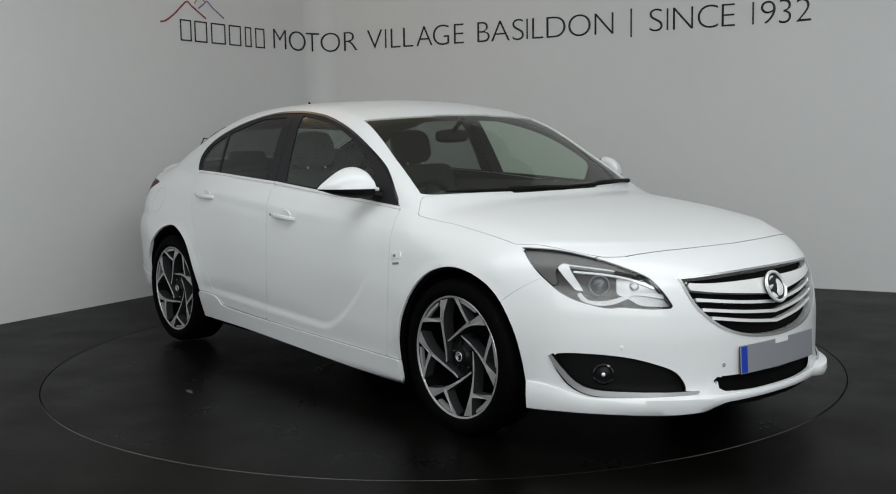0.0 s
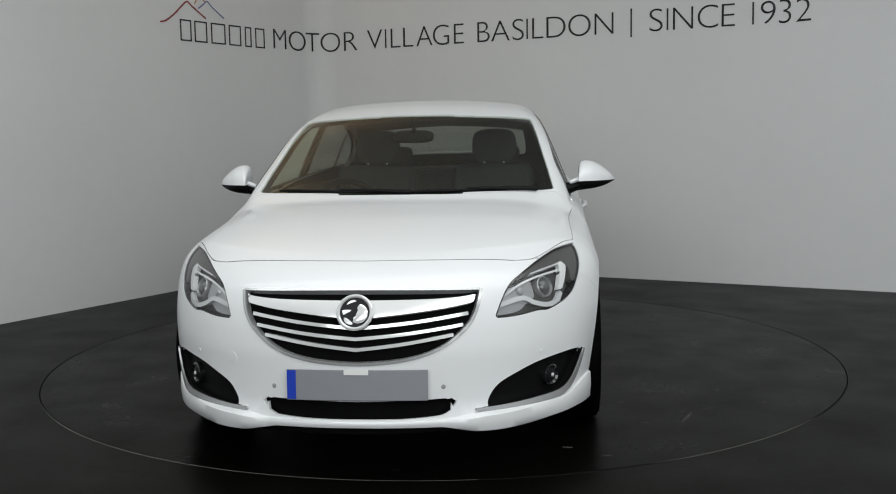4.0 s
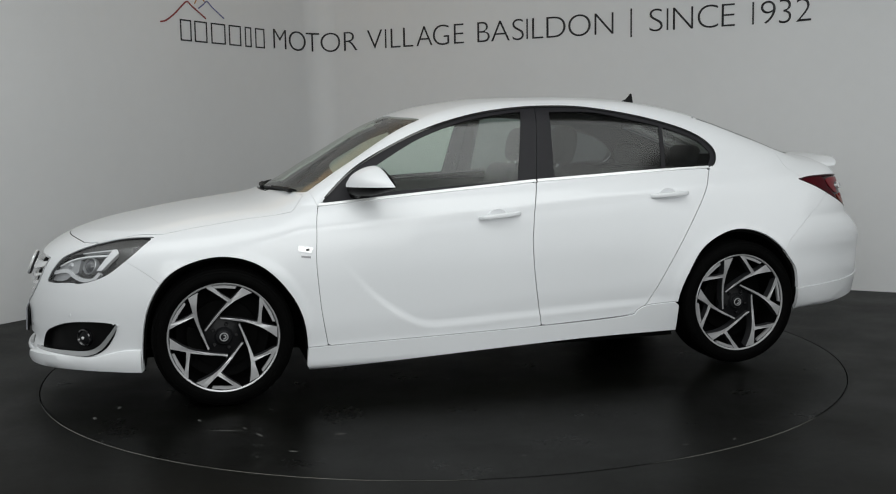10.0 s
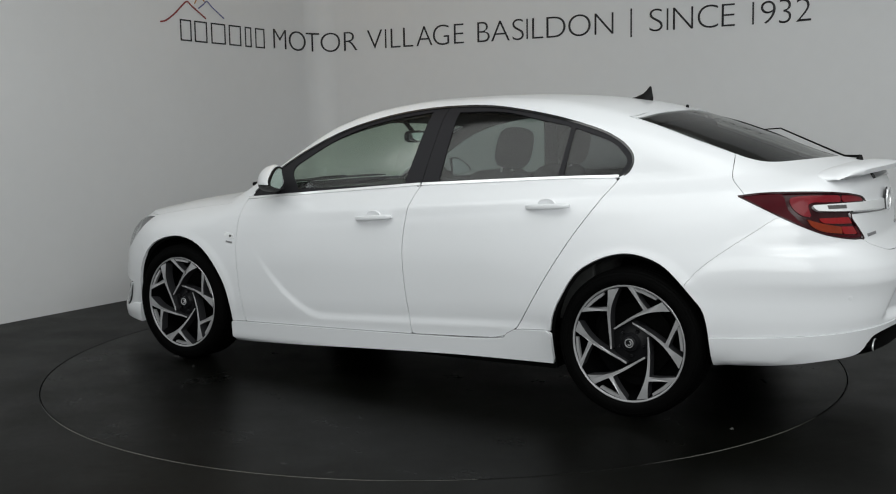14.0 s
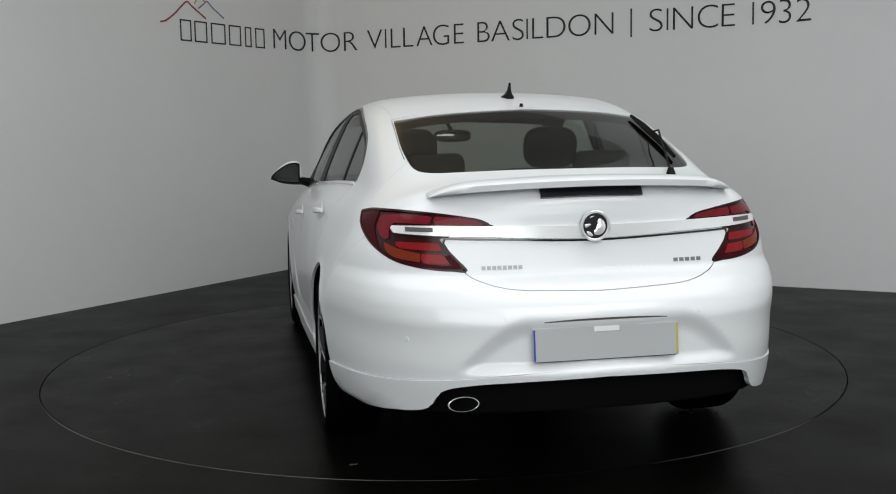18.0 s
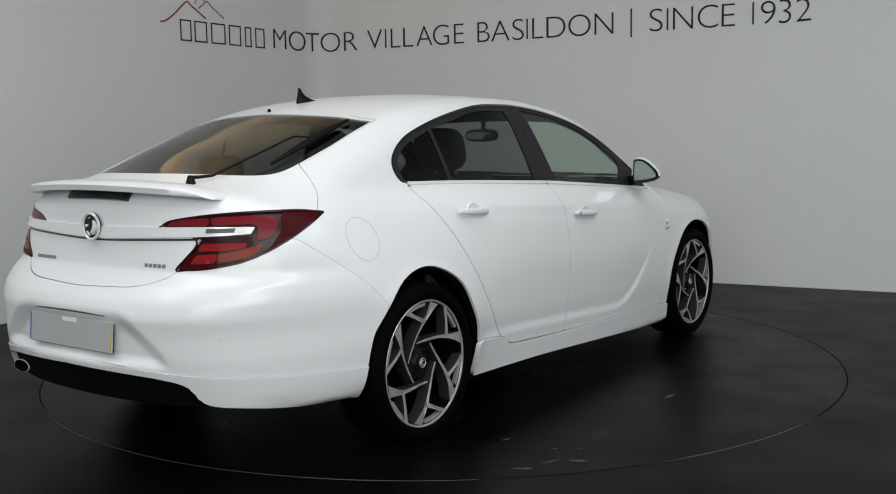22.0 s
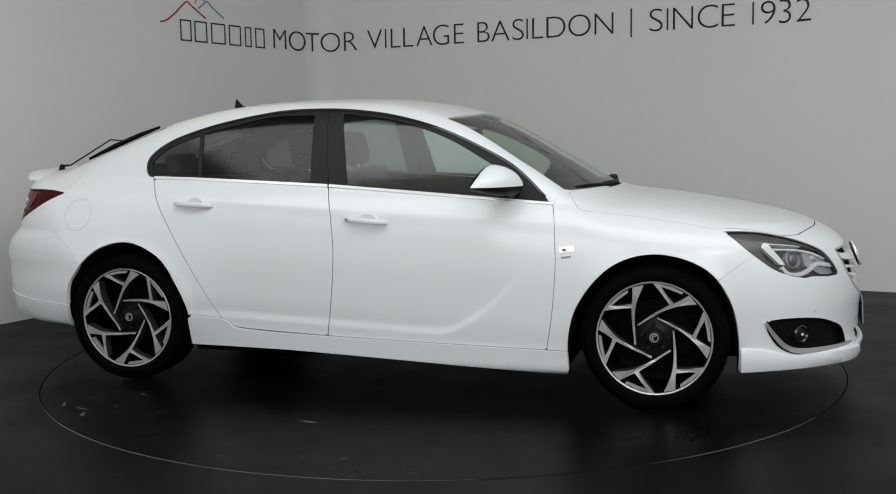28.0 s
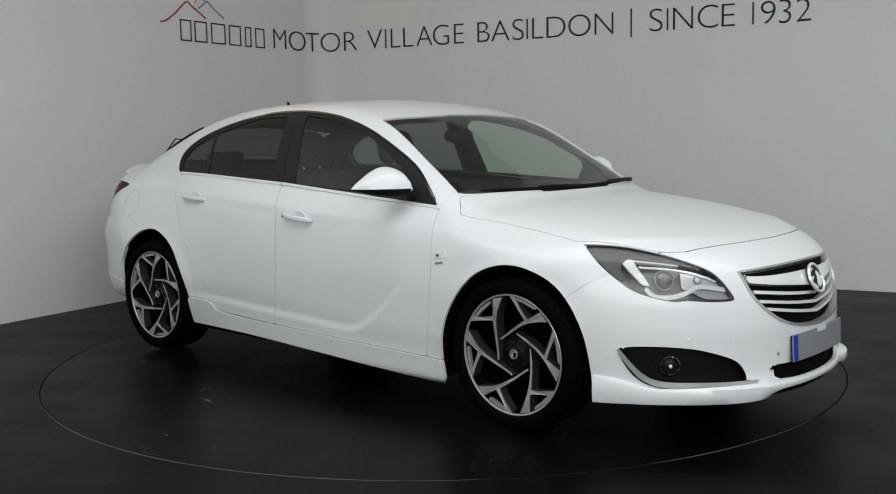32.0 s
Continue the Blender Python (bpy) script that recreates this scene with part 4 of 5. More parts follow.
for s in SIDES:
    lamp = new("headlamp")
    lamp.parent = car
    lamp["label"] = "clear headlamp with projector and white light bars"
    sheet("lens", *head_v, GLASS_LAMP, lamp, -0.001, 0.003, "clear plastic lens", s)
    sheet("housing", *head_v, HOUSING, lamp, -0.045, 0.0, "dark grey lamp housing", s)
    sheet("lens_seal", *head_wall, GLOSS_BLACK, lamp, -0.004, 0.045, "black seal", s)
    # upper cover, dark
    sheet("cover", *once("cover", lambda: patch("head", rounded(((-.455, .812, 1), (-.54, .810), (-.63, .800), (-.755, .771), (-.86, .735), (-.925, .703, 1), (-.80, .742), (-.60, .768, 1), (-.57, .735), (-.575, .69), (-.545, .690), (-.490, .745))), 0.01)), HOUSING, lamp, -0.012, 0.03, "dark grey cover", s)
    sheet("reflector", *once("reflector", lambda: patch("head", rounded(((-.800, .652, 1), (-.805, .716, 1), (-.925, .698, 1), (-.972, .650), (-1.008, .600, 1), (-.90, .606), (-.85, .630))), 0.01)), HOUSING_GREY, lamp, -0.026, 0.02, "silver reflector", s)
    strip("light_bar", "head", ((-.800, .745), (-.70, .758), (-.600, .768)), 0.015, LAMP_BAR, lamp, -0.014, 0.02, "white light bar", s)
    strip("light_bar", "head", ((-.655, .652), (-.675, .628), (-.70, .616), (-.76, .616), (-.82, .632), (-.874, .654), (-.985, .638)), 0.018, LAMP_BAR, lamp, -0.014, 0.02, "white light bar", s)
    sheet("trim_blade", *once("blade", lambda: patch("head", rounded(((-.566, .771, 1), (-.622, .770, 1), (-.634, .732), (-.674, .662, 1), (-.645, .664, 1), (-.602, .716))), 0.01)), LIGHT_BAR, lamp, -0.013, 0.02, "white trim blade", s)
    strip("trim_line", "head", ((-.64, .738), (-.76, .728), (-.86, .708), (-.95, .672)), 0.008, SATIN, lamp, -0.018, 0.012, "", s)
    turned("projector_ring", "head", -.735, .686, ((.030, -.01), (.035, .004), (.038, .010), (.041, .006), (.041, -.02)), HOUSING_GREY, lamp, -0.030, s, "chrome ring")
    turned("projector", "head", -.735, .686, ((.033, -.008), (.030, .004), (.020, .013), (.010, .017), (0, .018)), LENS_GREY, lamp, -0.030, s, "dark glass projector")
    turned("bulb", "head", -.872, .683, ((.016, -.01), (.019, .0), (.012, .010), (0, .013)), HOUSING_GREY, lamp, -0.026, s)
    # tail lamp
    lamp = new("tail_lamp")
    lamp.parent = car
    lamp["label"] = "dark red wrap-round tail lamp with amber section"
    for k, (name, ring, mat) in enumerate(tail_parts):
        sheet(name, *once(("tail", k), lambda: patch("tail", ring, 0.012)), mat, lamp, -0.0015, 0.008, "", s)
    sheet("lamp_base", *once("tail base", lambda: patch("tail", TAILLAMP, 0.015)), RED_EDGE, lamp, -0.006, 0.02, "blackish red base", s)
    strip("lamp_border", "tail", [tuple(q) for q in TAILLAMP[::2]] + [tuple(TAILLAMP[0])], 0.0065, RED_EDGE, lamp, 0.0012, 0.004, "blackish lamp border", s)
    # fog lamp in its recess
    fog = new("fog_lamp")
    fog.parent = front_bumper
    fog["label"] = "round fog lamp in a black recess with a chrome blade"
    sheet("recess", *once("fog", lambda: patch("head", FOG, 0.012)), BLACK, fog, -0.030, 0.0, "black plastic recess", s)
    sheet("recess_wall", *once("fog wall", lambda: patch("head", FOG, 0.012, (FOG * 0.985 + FOG.mean(0) * 0.015,))), BLACK, fog, -0.001, 0.034, "", s)
    turned("lamp_ring", "head", -.745, .338, ((.024, .0), (.036, .014), (.042, .010), (.043, -.01)), GLOSS_BLACK, fog, -0.022, s)
    turned("lamp_glass", "head", -.745, .338, ((.032, .002), (.022, .010), (0, .013)), HUB_GREY, fog, -0.020, s, "clear fog lamp glass")
    turned("bulb", "head", -.745, .338, ((.008, .0), (.007, .008), (0, .011)), CHROME, fog, -0.012, s)
    # shadow line along the blade, laid on as a wider black strip
    strip("blade_shadow", "head", ((-.552, .413), (-.579, .360), (-.628, .303), (-.703, .272), (-.85, .260), (-1.00, .257), (-1.09, .260)), 0.036, LINER, fog, 0.003, 0.01, "", s, True)
    strip("chrome_blade", "head", ((-.546, .410), (-.585, .353), (-.640, .296), (-.712, .268), (-.85, .261), (-1.02, .258), (-1.115, .262)), 0.024, BLADE_SATIN, fog, 0.010, 0.012, "satin chrome blade", s, True)
    # parking sensors
    for view, u, v in (("front", .315, .356), ("head", -.815, .444)):
        turned("sensor", view, u, v, ((.0085, -.002), (.0085, .0012), (.006, .002), (0, .002)), GREY_LINE if view == "front" else PAINT, front_bumper, 0.0, s)
    for view, u, v in (("rear", .346, .652), ("tail", -.935, .573)):
        turned("sensor", view, u, v, ((.0105, -.002), (.0105, .0006), (.008, .0010), (0, .0010)), PAINT, rear_bumper, 0.0, s)
turned("tow_cap", "head", -1.037, .443, ((.024, -.002), (.0245, .0006), (.022, .0008), (0, .0008)), PAINT, front_bumper, 0.0, -1)

# ---------------------------------------------------------------- grille, plates, tail trim
grille = new("grille")
grille.parent = front_bumper
grille["label"] = "black grille with chrome slats and round badge"
gv, gt = patch("front", rounded([(abs(a), b, 1) for a, b in GRILLE if a >= -1e-9] + [(-abs(a), b, 1) for a, b in GRILLE[::-1] if a > 1e-9], 1), 0.02)
sheet("grille_back", gv, gt, BLACK, grille, -0.045, 0.0, "black grille insert")
low_half = ((.450, .699), (.436, .63), (.408, .578), (.352, .526), (.298, .494), (.228, .470), (.137, .454))
rim_low = rounded((*low_half, (0, .446), *[(-a, b) for a, b in low_half[::-1]]), 3, False)
strip("chrome_frame", "front", [tuple(q) for q in rim_low], 0.011, BLADE_SATIN, grille, 0.003, 0.03, "chrome frame")
strip("chrome_frame", "front", ((-.450, .700), (-.2, .708), (0, .710), (.2, .708), (.450, .700)), 0.007, BLADE_SATIN, grille, 0.001, 0.03, "chrome frame")
wide_half = ((.434, .693, 1), (.410, .680), (.30, .674), (.10, .673))
wide_low = ((.10, .617), (.25, .632), (.34, .642), (.424, .655, 1))
wide_ring = rounded((*wide_half, (0, .673), *[(-q[0], *q[1:]) for q in wide_half[::-1]], *[(-q[0], *q[1:]) for q in wide_low[::-1]], (0, .608), *wide_low), 4)
sheet("slat", *patch("front", wide_ring, 0.012), SATIN, grille, 0.000, 0.03, "wide chrome slat")
for a, b, c, w in ((.408, .619, .577, .0125), (.390, .579, .538, .0125), (.355, .544, .499, .0125)):
    strip("slat", "front", ((-a, b), (-a / 2, .46 * b + .54 * c - .002), (-.015, c + .0008), (0, c), (.015, c + .0008), (a / 2, .46 * b + .54 * c - .002), (a, b)), w, CHROME, grille, -0.008, 0.03, "thin chrome slat")


def roundel(parent, m, r):
    """A round chrome badge: a ring, a dark ground and a plain curved shape on it."""
    bm = tube([(r * 0.90 * math.cos(q), r * 0.90 * math.sin(q), 0.004) for q in np.linspace(0, 2 * math.pi, 41)[:-1]], r * 0.10, 10, True)
    bm.transform(m)
    ring = part("badge", bm, CHROME, parent, "round chrome badge", smooth=True)
    part("badge_ground", lathe([(0, 0.004), (r * .85, 0.003), (r * .95, -0.006)], 40, m), SATIN_GREY, ring, smooth=True)
    # bright inlays: a broad crescent and three slips
    for a0, a1, rr, w in ((-100, 62, .40, .34), (70, 150, .62, .10), (206, 262, .62, .15)):
        path = [(r * rr * math.cos(radians(q)), r * rr * math.sin(radians(q)), 0.006) for q in np.linspace(a0, a1, 12)]
        bm = tube(path, [r * w * (0.30 + 0.70 * math.sin(math.pi * (i + 1) / 13)) for i in range(12)], 8)
        bm.transform(m @ Matrix.Diagonal((1, 1, 0.3, 1)))
        part("badge_inlay", bm, CHROME, ring, smooth=True)
    path = [(r * (-.66 + .52 * k / 6), r * (-.02 + .20 * k / 6 - .06 * (k / 6) ** 2), 0.006) for k in range(7)]
    bm = tube(path, [r * .15 * (1.0 - 0.10 * k) for k in range(7)], 8)
    bm.transform(m @ Matrix.Diagonal((1, 1, 0.35, 1)))
    part("badge_inlay", bm, CHROME, ring, smooth=True)


roundel(grille, spot("front", 0, .630, 0.011), 0.068)
intake = sheet("intake_back", *patch("front", rounded([(abs(a), b, 1) for a, b in INTAKE if a >= -1e-9] + [(-abs(a), b, 1) for a, b in INTAKE[::-1] if a > 1e-9], 1), 0.02), BLACK, front_bumper, -0.05, 0.0, "black lower intake")


def bent(bm, bend, m):
    """Cuts a flat box into upright slices and bends it back towards its ends."""
    for k in range(-9, 10):
        bmesh.ops.bisect_plane(bm, geom=bm.verts[:] + bm.edges[:] + bm.faces[:], plane_co=(k * .027, 0, 0), plane_no=(1, 0, 0))
    for q in bm.verts:
        q.co.z -= bend * q.co.x ** 2
    bm.transform(m)
    return bm


def plate(parent, m, w, h, pale, band, edge, bend):
    base = part("number_plate", bent(box(-w / 2, w / 2, -h / 2, h / 2, -0.003, 0.003, 0.0012), bend, m), pale, parent, "plain grey covered number plate", smooth=False)
    part("plate_holder", bent(box(-w / 2 + .006, w / 2 - .006, -h / 2 - .003, h / 2 - .004, -0.012, -0.0032, 0.002), bend, m), BLACK, base)
    part("plate_clip", bent(box(-.045, .045, h / 2 - .018, h / 2 + .002, 0.0032, 0.0048, 0.0006), bend, m), LIGHT_BAR, base, "white clip")
    if band:
        part("blue_band", bent(box(-w / 2 + .001, -w / 2 + .001 + band, -h / 2 + .003, h / 2 - .003, 0.0032, 0.0040), bend, m), PLATE_BLUE, base, "blue band")
    if edge:
        part("plate_edge", bent(box(w / 2 - .001 - edge, w / 2 - .001, -h / 2 + .003, h / 2 - .003, 0.0032, 0.0040), bend, m), PLATE_YELLOW, base, "yellow edge")
    return base


mp = Matrix(((0, 0, 1, 2.335), (1, 0, 0, 0.003), (0, 1, 0, 0.372), (0, 0, 0, 1))) @ Matrix.Rotation(-0.05, 4, "X")
plate(front_bumper, mp, 0.520, 0.112, PLATE_GREY, 0.034, 0, 0.24)
mr = Matrix(((0, 0, -1, -2.405), (-1, 0, 0, 0.0), (0, 1, 0, 0.557), (0, 0, 0, 1))) @ Matrix.Rotation(-0.10, 4, "X")
plate(rear_bumper, mr, 0.520, 0.112, PLATE_PALE, 0.006, 0.006, 0.02)
# dark strip for the shadow under the overhang above the rear plate
strip("plate_shadow_slot", "rear", ((-.22, .635), (-.11, .639), (0, .640), (.11, .639), (.22, .635)), 0.007, HOUSING, rear_bumper, 0.0012, 0.004, "", 1, True)

# tailgate: chrome bar, badge, lamp slot, spoiler, letters, wiper
bar_half = ((.18, .949), (.35, .952), (.55, .955), (.687, .951, 1), (.684, .927, 1), (.55, .920), (.35, .914), (.18, .906))
bar_ring = rounded([(0, .947), *bar_half, (0, .902), *[(-q[0], *q[1:]) for q in bar_half[::-1]]], 4)
bar = sheet("chrome_bar", *patch("rear", bar_ring, 0.011), SATIN, tailgate, 0.010, 0.016, "satin chrome bar across the tail")
# shade under the bar, drawn as a thin black strip
strip("bar_shadow", "rear", ((-.53, .912), (-.35, .906), (0, .895), (.35, .906), (.53, .912)), 0.007, GLOSS_BLACK, bar, 0.002, 0.004)
for s in SIDES:
    strip("reverse_lamp", "rear", ((s * .556, .940), (s * .642, .941)), 0.015, HOUSING, bar, 0.0115, 0.004, "dark grey reversing lamp")
roundel(tailgate, spot("rear", 0, .945, 0.014), 0.055)
for y0, y1, z in ((.405, .258, .810), (-.295, -.408, .813)):
    for k in range(8 if y0 > 0 else 5):
        q0 = y0 + (y1 - y0) * (k + 0.12) / (8 if y0 > 0 else 5)
        q1 = y0 + (y1 - y0) * (k + 0.82) / (8 if y0 > 0 else 5)
        strip("letter_bar", "rear", ((q0, z), (q1, z)), 0.013, GREY_LETTER, tailgate, 0.002, 0.002)
# spoiler: a blade over the boot's edge
bm = bmesh.new()
rows = []
for y in np.linspace(-.565, .565, 41):
    e = abs(y) / .565
    tip = 1 - max(0, (e - .72) / .28) ** 2.2
    xr = -2.318 + .30 * y * y + .05 * (1 - tip)
    zr = 1.110 - .075 * y * y - .030 * (1 - tip)
    xf = -2.135 + .26 * y * y
    pf = lift([(xf, abs(y))], "top")[0]
    thick = .022 * tip + .003
    prof = [(xf, pf[2] - .004), ((2 * xf + xr) / 3, pf[2] * .45 + zr * .55 + .008 * tip), ((xf + 2 * xr) / 3, zr + .010 * tip), (xr + .012, zr + .004), (xr, zr - .004), (xr + .006, zr - thick), (xr + .05, zr - thick - .004), (xf - .04, pf[2] - .04)]
    rows.append([bm.verts.new((a, y, b)) for a, b in prof])
for r0, r1 in zip(rows, rows[1:]):
    for k in range(len(r0)):
        bm.faces.new((r0[k], r0[(k + 1) % len(r0)], r1[(k + 1) % len(r0)], r1[k]))
bm.faces.new(rows[0])
bm.faces.new(rows[-1][::-1])
bmesh.ops.recalc_face_normals(bm, faces=bm.faces[:])
part("spoiler", bm, PAINT, tailgate, "white boot spoiler", smooth=True, sharp=1.2)
strip("stop_lamp_slot", "rear", ((-.186, 1.057), (0, 1.060), (.186, 1.057)), 0.030, GLOSS_BLACK, tailgate, 0.012, 0.02, "dark high-level brake lamp")

# rear wiper
wiper = new("rear_wiper")
wiper.parent = tailgate
wiper["label"] = "black rear wiper lying along the window's edge"
glass_at = lambda x, y, h: Vector((x, y, lift([(x, abs(y))], "top")[0][2] + h))
pivot = glass_at(-2.10, -.362, -.008)
part("pivot", lathe([(0, .040), (.010, .038), (.016, .02), (.022, .0), (.022, -.01)], 16, Matrix.Translation(pivot)), BLACK, wiper, smooth=True)
mid, tip0, tip1 = glass_at(-1.58, -.500, .020), glass_at(-1.36, -.496, .012), glass_at(-1.815, -.500, .012)
part("arm", tube([pivot + Vector((0, 0, .03)), pivot + Vector((.08, -.03, .034)), mid + Vector((-.10, .010, .006)), mid], [.008, .005, .004, .003], 8), BLACK, wiper, smooth=True)
part("blade", tube([tip1, glass_at(-1.65, -.502, .014), glass_at(-1.48, -.499, .014), tip0], [.007, .014, .013, .007], 8), BLACK, wiper, smooth=True)

# front wipers, cowl
cowl = sheet("cowl", *both(*cut_out(HALF_V, HALF_T, within("top", rounded(((1.130, -.2, 1), (1.130, 0), (1.110, .28), (1.045, .52), (.952, .740, 1), (.915, .728, 1), (.965, .64), (1.025, .46), (1.072, .22), (1.082, 0), (1.082, -.2, 1))), 0.0, above(0.9)))), BLACK, car, -0.012, 0.02, "black plastic cowl under the windscreen")
for y0, y1, dx in ((-.62, .02, .0), (.02, .62, .0)):
    wiper = new("front_wiper")
    wiper.parent = car
    wiper["label"] = "black windscreen wiper at rest"
    pts = []
    for k in range(9):
        y = y0 + (y1 - y0) * k / 8
        x = 1.082 - .30 * y * y + .012 * math.sin(k * .35)
        z = lift([(x, abs(y))], "top")[0][2] - .002 + .006 * math.sin(math.pi * k / 8)
        pts.append(Vector((x, y, z)))
    part("blade", tube(pts, [.004] + [.007] * 7 + [.004], 8), BLACK, wiper, smooth=True)
    root = Vector((1.095 - .25 * y1 * y1, y1 + .03, pts[-1].z))
    part("arm", tube([root, root.lerp(pts[4], .5) + Vector((.012, 0, .008)), pts[4] + Vector((0, 0, .008))], [.012, .008, .006], 8), BLACK, wiper, smooth=True)

# aerial fin and washer jet
bm = bmesh.new()
rings = []
for h, x0, x1, w in ((-.008, -.050, .088, .030), (.006, -.050, .080, .027), (.014, -.049, .045, .016), (.030, -.046, .005, .008), (.046, -.043, -.014, .006), (.061, -.040, -.026, .005), (.066, -.038, -.031, .003)):
    rings.append([bm.verts.new(((x0 + x1) / 2 + (x1 - x0) / 2 * math.cos(q), w * math.sin(q), h)) for q in (2 * math.pi * k / 20 for k in range(20))])
for r0, r1 in zip(rings, rings[1:]):
    for k in range(20):
        bm.faces.new((r0[k], r0[(k + 1) % 20], r1[(k + 1) % 20], r1[k]))
bm.faces.new(rings[-1])
bmesh.ops.recalc_face_normals(bm, faces=bm.faces[:])
bm.transform(Matrix.Translation((-1.105, 0, lift([(-1.105, 0)], "top")[0][2])))
part("aerial", bm, BLACK, car, "black shark-fin aerial", smooth=True, sharp=0.9)
part("washer_jet", lathe([(0, .014), (.007, .012), (.010, -.004)], 12, Matrix.Translation((-1.335, 0, lift([(-1.335, 0)], "top")[0][2]))), BLACK, car)

# diffuser and exhaust
bm = bmesh.new()
rows = []
for y in np.linspace(-.60, .60, 33):
    e = abs(y)
    top_z = float(REAR_LOW(np.array([e]))[0])
    x0 = -(float(TAIL(np.array([.38]))[0]) - .26 * e * e - .95 * e ** 6) + .03
    rows.append([bm.verts.new(q) for q in ((x0, y, top_z + .02), (x0 + .01, y, top_z - .03), (x0 + .05, y, .315 + .02 * (e > .5)), (x0 + .30, y, .26), (x0 + .32, y, .36))])
for r0, r1 in zip(rows, rows[1:]):
    for k in range(4):
        bm.faces.new((r0[k], r0[k + 1], r1[k + 1], r1[k]))
bmesh.ops.recalc_face_normals(bm, faces=bm.faces[:])
part("diffuser", bm, BLACK, rear_bumper, "black lower diffuser", smooth=True, sharp=0.9)
me = Matrix.Translation((-2.32, .485, .350)) @ Matrix.Rotation(-math.pi / 2, 4, "Y") @ Matrix.Diagonal((.48, 1, 1, 1))
exhaust = part("exhaust_pipe", lathe([(.046, -.25), (.050, -.02), (.052, .0), (.050, .004), (.047, .0), (.045, -.10), (.0, -.102)], 36, me, False), LINER, car, "oval exhaust tailpipe", smooth=True)
part("pipe_lip", tube([(.052 * math.cos(q), .052 * math.sin(q), 0.0) for q in np.linspace(0, 2 * math.pi, 37)[:-1]], .0035, 8, True), CHROME, exhaust, "chrome lip", smooth=True).data.transform(me)

# ---------------------------------------------------------------- door mirrors
MIRROR_IN, MIRROR_LONG, MIRROR_Z = .858, .188, 1.026
CAP_TOP = curve((0, .05, .2, .35, .55, .75, .9, 1), (.070, .092, .101, .098, .082, .055, .030, .004))
CAP_DEEP = curve((0, .3, .6, .85, 1), (.155, .145, .118, .075, .018))
CAP_LOW = curve((0, .3, .6, 1), (-.048, -.044, -.034, -.005))
for s in SIDES:
    mirror = new("door_mirror")
    mirror.parent = car
    mirror["label"] = "white door mirror with black lower half"
    cap, low, back = bmesh.new(), bmesh.new(), []
    rows_c, rows_l = [], []
    for a in np.concatenate([np.linspace(0, .9, 19), (.94, .97, .99, 1.0)]):
        y, xr = s * (MIRROR_IN + MIRROR_LONG * a), .598 - .052 * a
        zt, d, zb = float(CAP_TOP(a)), float(CAP_DEEP(a)), float(CAP_LOW(a))
        r = min(.016, zt * .4)
        lean = .14 * zt
        ring = [(xr, 0.0), (xr + lean * .5, zt * .5), (xr + lean, zt - r), (xr + lean + r * .3, zt - r * .3), (xr + lean + r, zt)]
        ring += [(xr + lean + r + (d - lean - r) * math.sin(q) ** 1.15, zt * math.cos(q) ** .80) for q in np.linspace(.10, math.pi / 2, 12)]
        rows_c.append([cap.verts.new((x, y, MIRROR_Z + z)) for x, z in ring])
        ring = [(xr + .004 + (d - .008) * (1 - math.cos(q)) / 2, zb * math.sin(q) ** .7) for q in np.linspace(0, math.pi, 13)]
        rows_l.append([low.verts.new((x, y, MIRROR_Z + z)) for x, z in ring])
        back.append((xr, y, zt, zb))
    for bm, rows in ((cap, rows_c), (low, rows_l)):
        for r0, r1 in zip(rows, rows[1:]):
            for k in range(len(r0) - 1):
                bm.faces.new((r0[k], r1[k], r1[k + 1], r0[k + 1]))
            bm.faces.new((r0[-1], r1[-1], r1[0], r0[0]))
        bm.faces.new(rows[0])
        bm.faces.new(rows[-1][::-1])
        bmesh.ops.recalc_face_normals(bm, faces=bm.faces[:])
    part("mirror_cap", cap, PAINT, mirror, "white painted cap", smooth=True, sharp=0.8)
    part("mirror_base", low, BLACK, mirror, "black plastic lower shell", smooth=True, sharp=0.9)
    part("mirror_foot", tube([(.675, s * .885, 1.005), (.685, s * .845, 1.000), (.70, s * .785, .985)], [.026, .024, .034], 10), BLACK, mirror, smooth=True)
    part("foot_cover", tube([(.690, s * .885, 1.038), (.700, s * .845, 1.030), (.708, s * .812, 1.018)], [.014, .012, .010], 10), PAINT, mirror, "white cover over the foot", smooth=True)
    # frame and glass on the back
    for name, mat, q0, deep, grow in (("mirror_frame", BLACK, .90, .006, 1.0), ("mirror_glass", MIRROR, .80, .0085, .86)):
        bm, up, dn = bmesh.new(), [], []
        for xr, y, zt, zb in back[1:-2]:
            ym = s * (MIRROR_IN + MIRROR_LONG * .45)
            yy = ym + (y - ym) * grow
            xb = .598 - .052 * (abs(yy) - MIRROR_IN) / MIRROR_LONG
            up.append(bm.verts.new((xb + .13 * zt * q0 - deep, yy, MIRROR_Z + zt * q0)))
            dn.append(bm.verts.new((xb - deep, yy, MIRROR_Z + zb * q0 * .75)))
        for k in range(len(up) - 1):
            bm.faces.new((up[k], up[k + 1], dn[k + 1], dn[k]))
        ext = bmesh.ops.extrude_face_region(bm, geom=bm.faces[:])
        bmesh.ops.translate(bm, verts=[q for q in ext["geom"] if isinstance(q, bmesh.types.BMVert)], vec=(.012 if name == "mirror_frame" else .002, 0, 0))
        bmesh.ops.recalc_face_normals(bm, faces=bm.faces[:])
        part(name, bm, mat, mirror, "mirror glass" if mat is MIRROR else "")

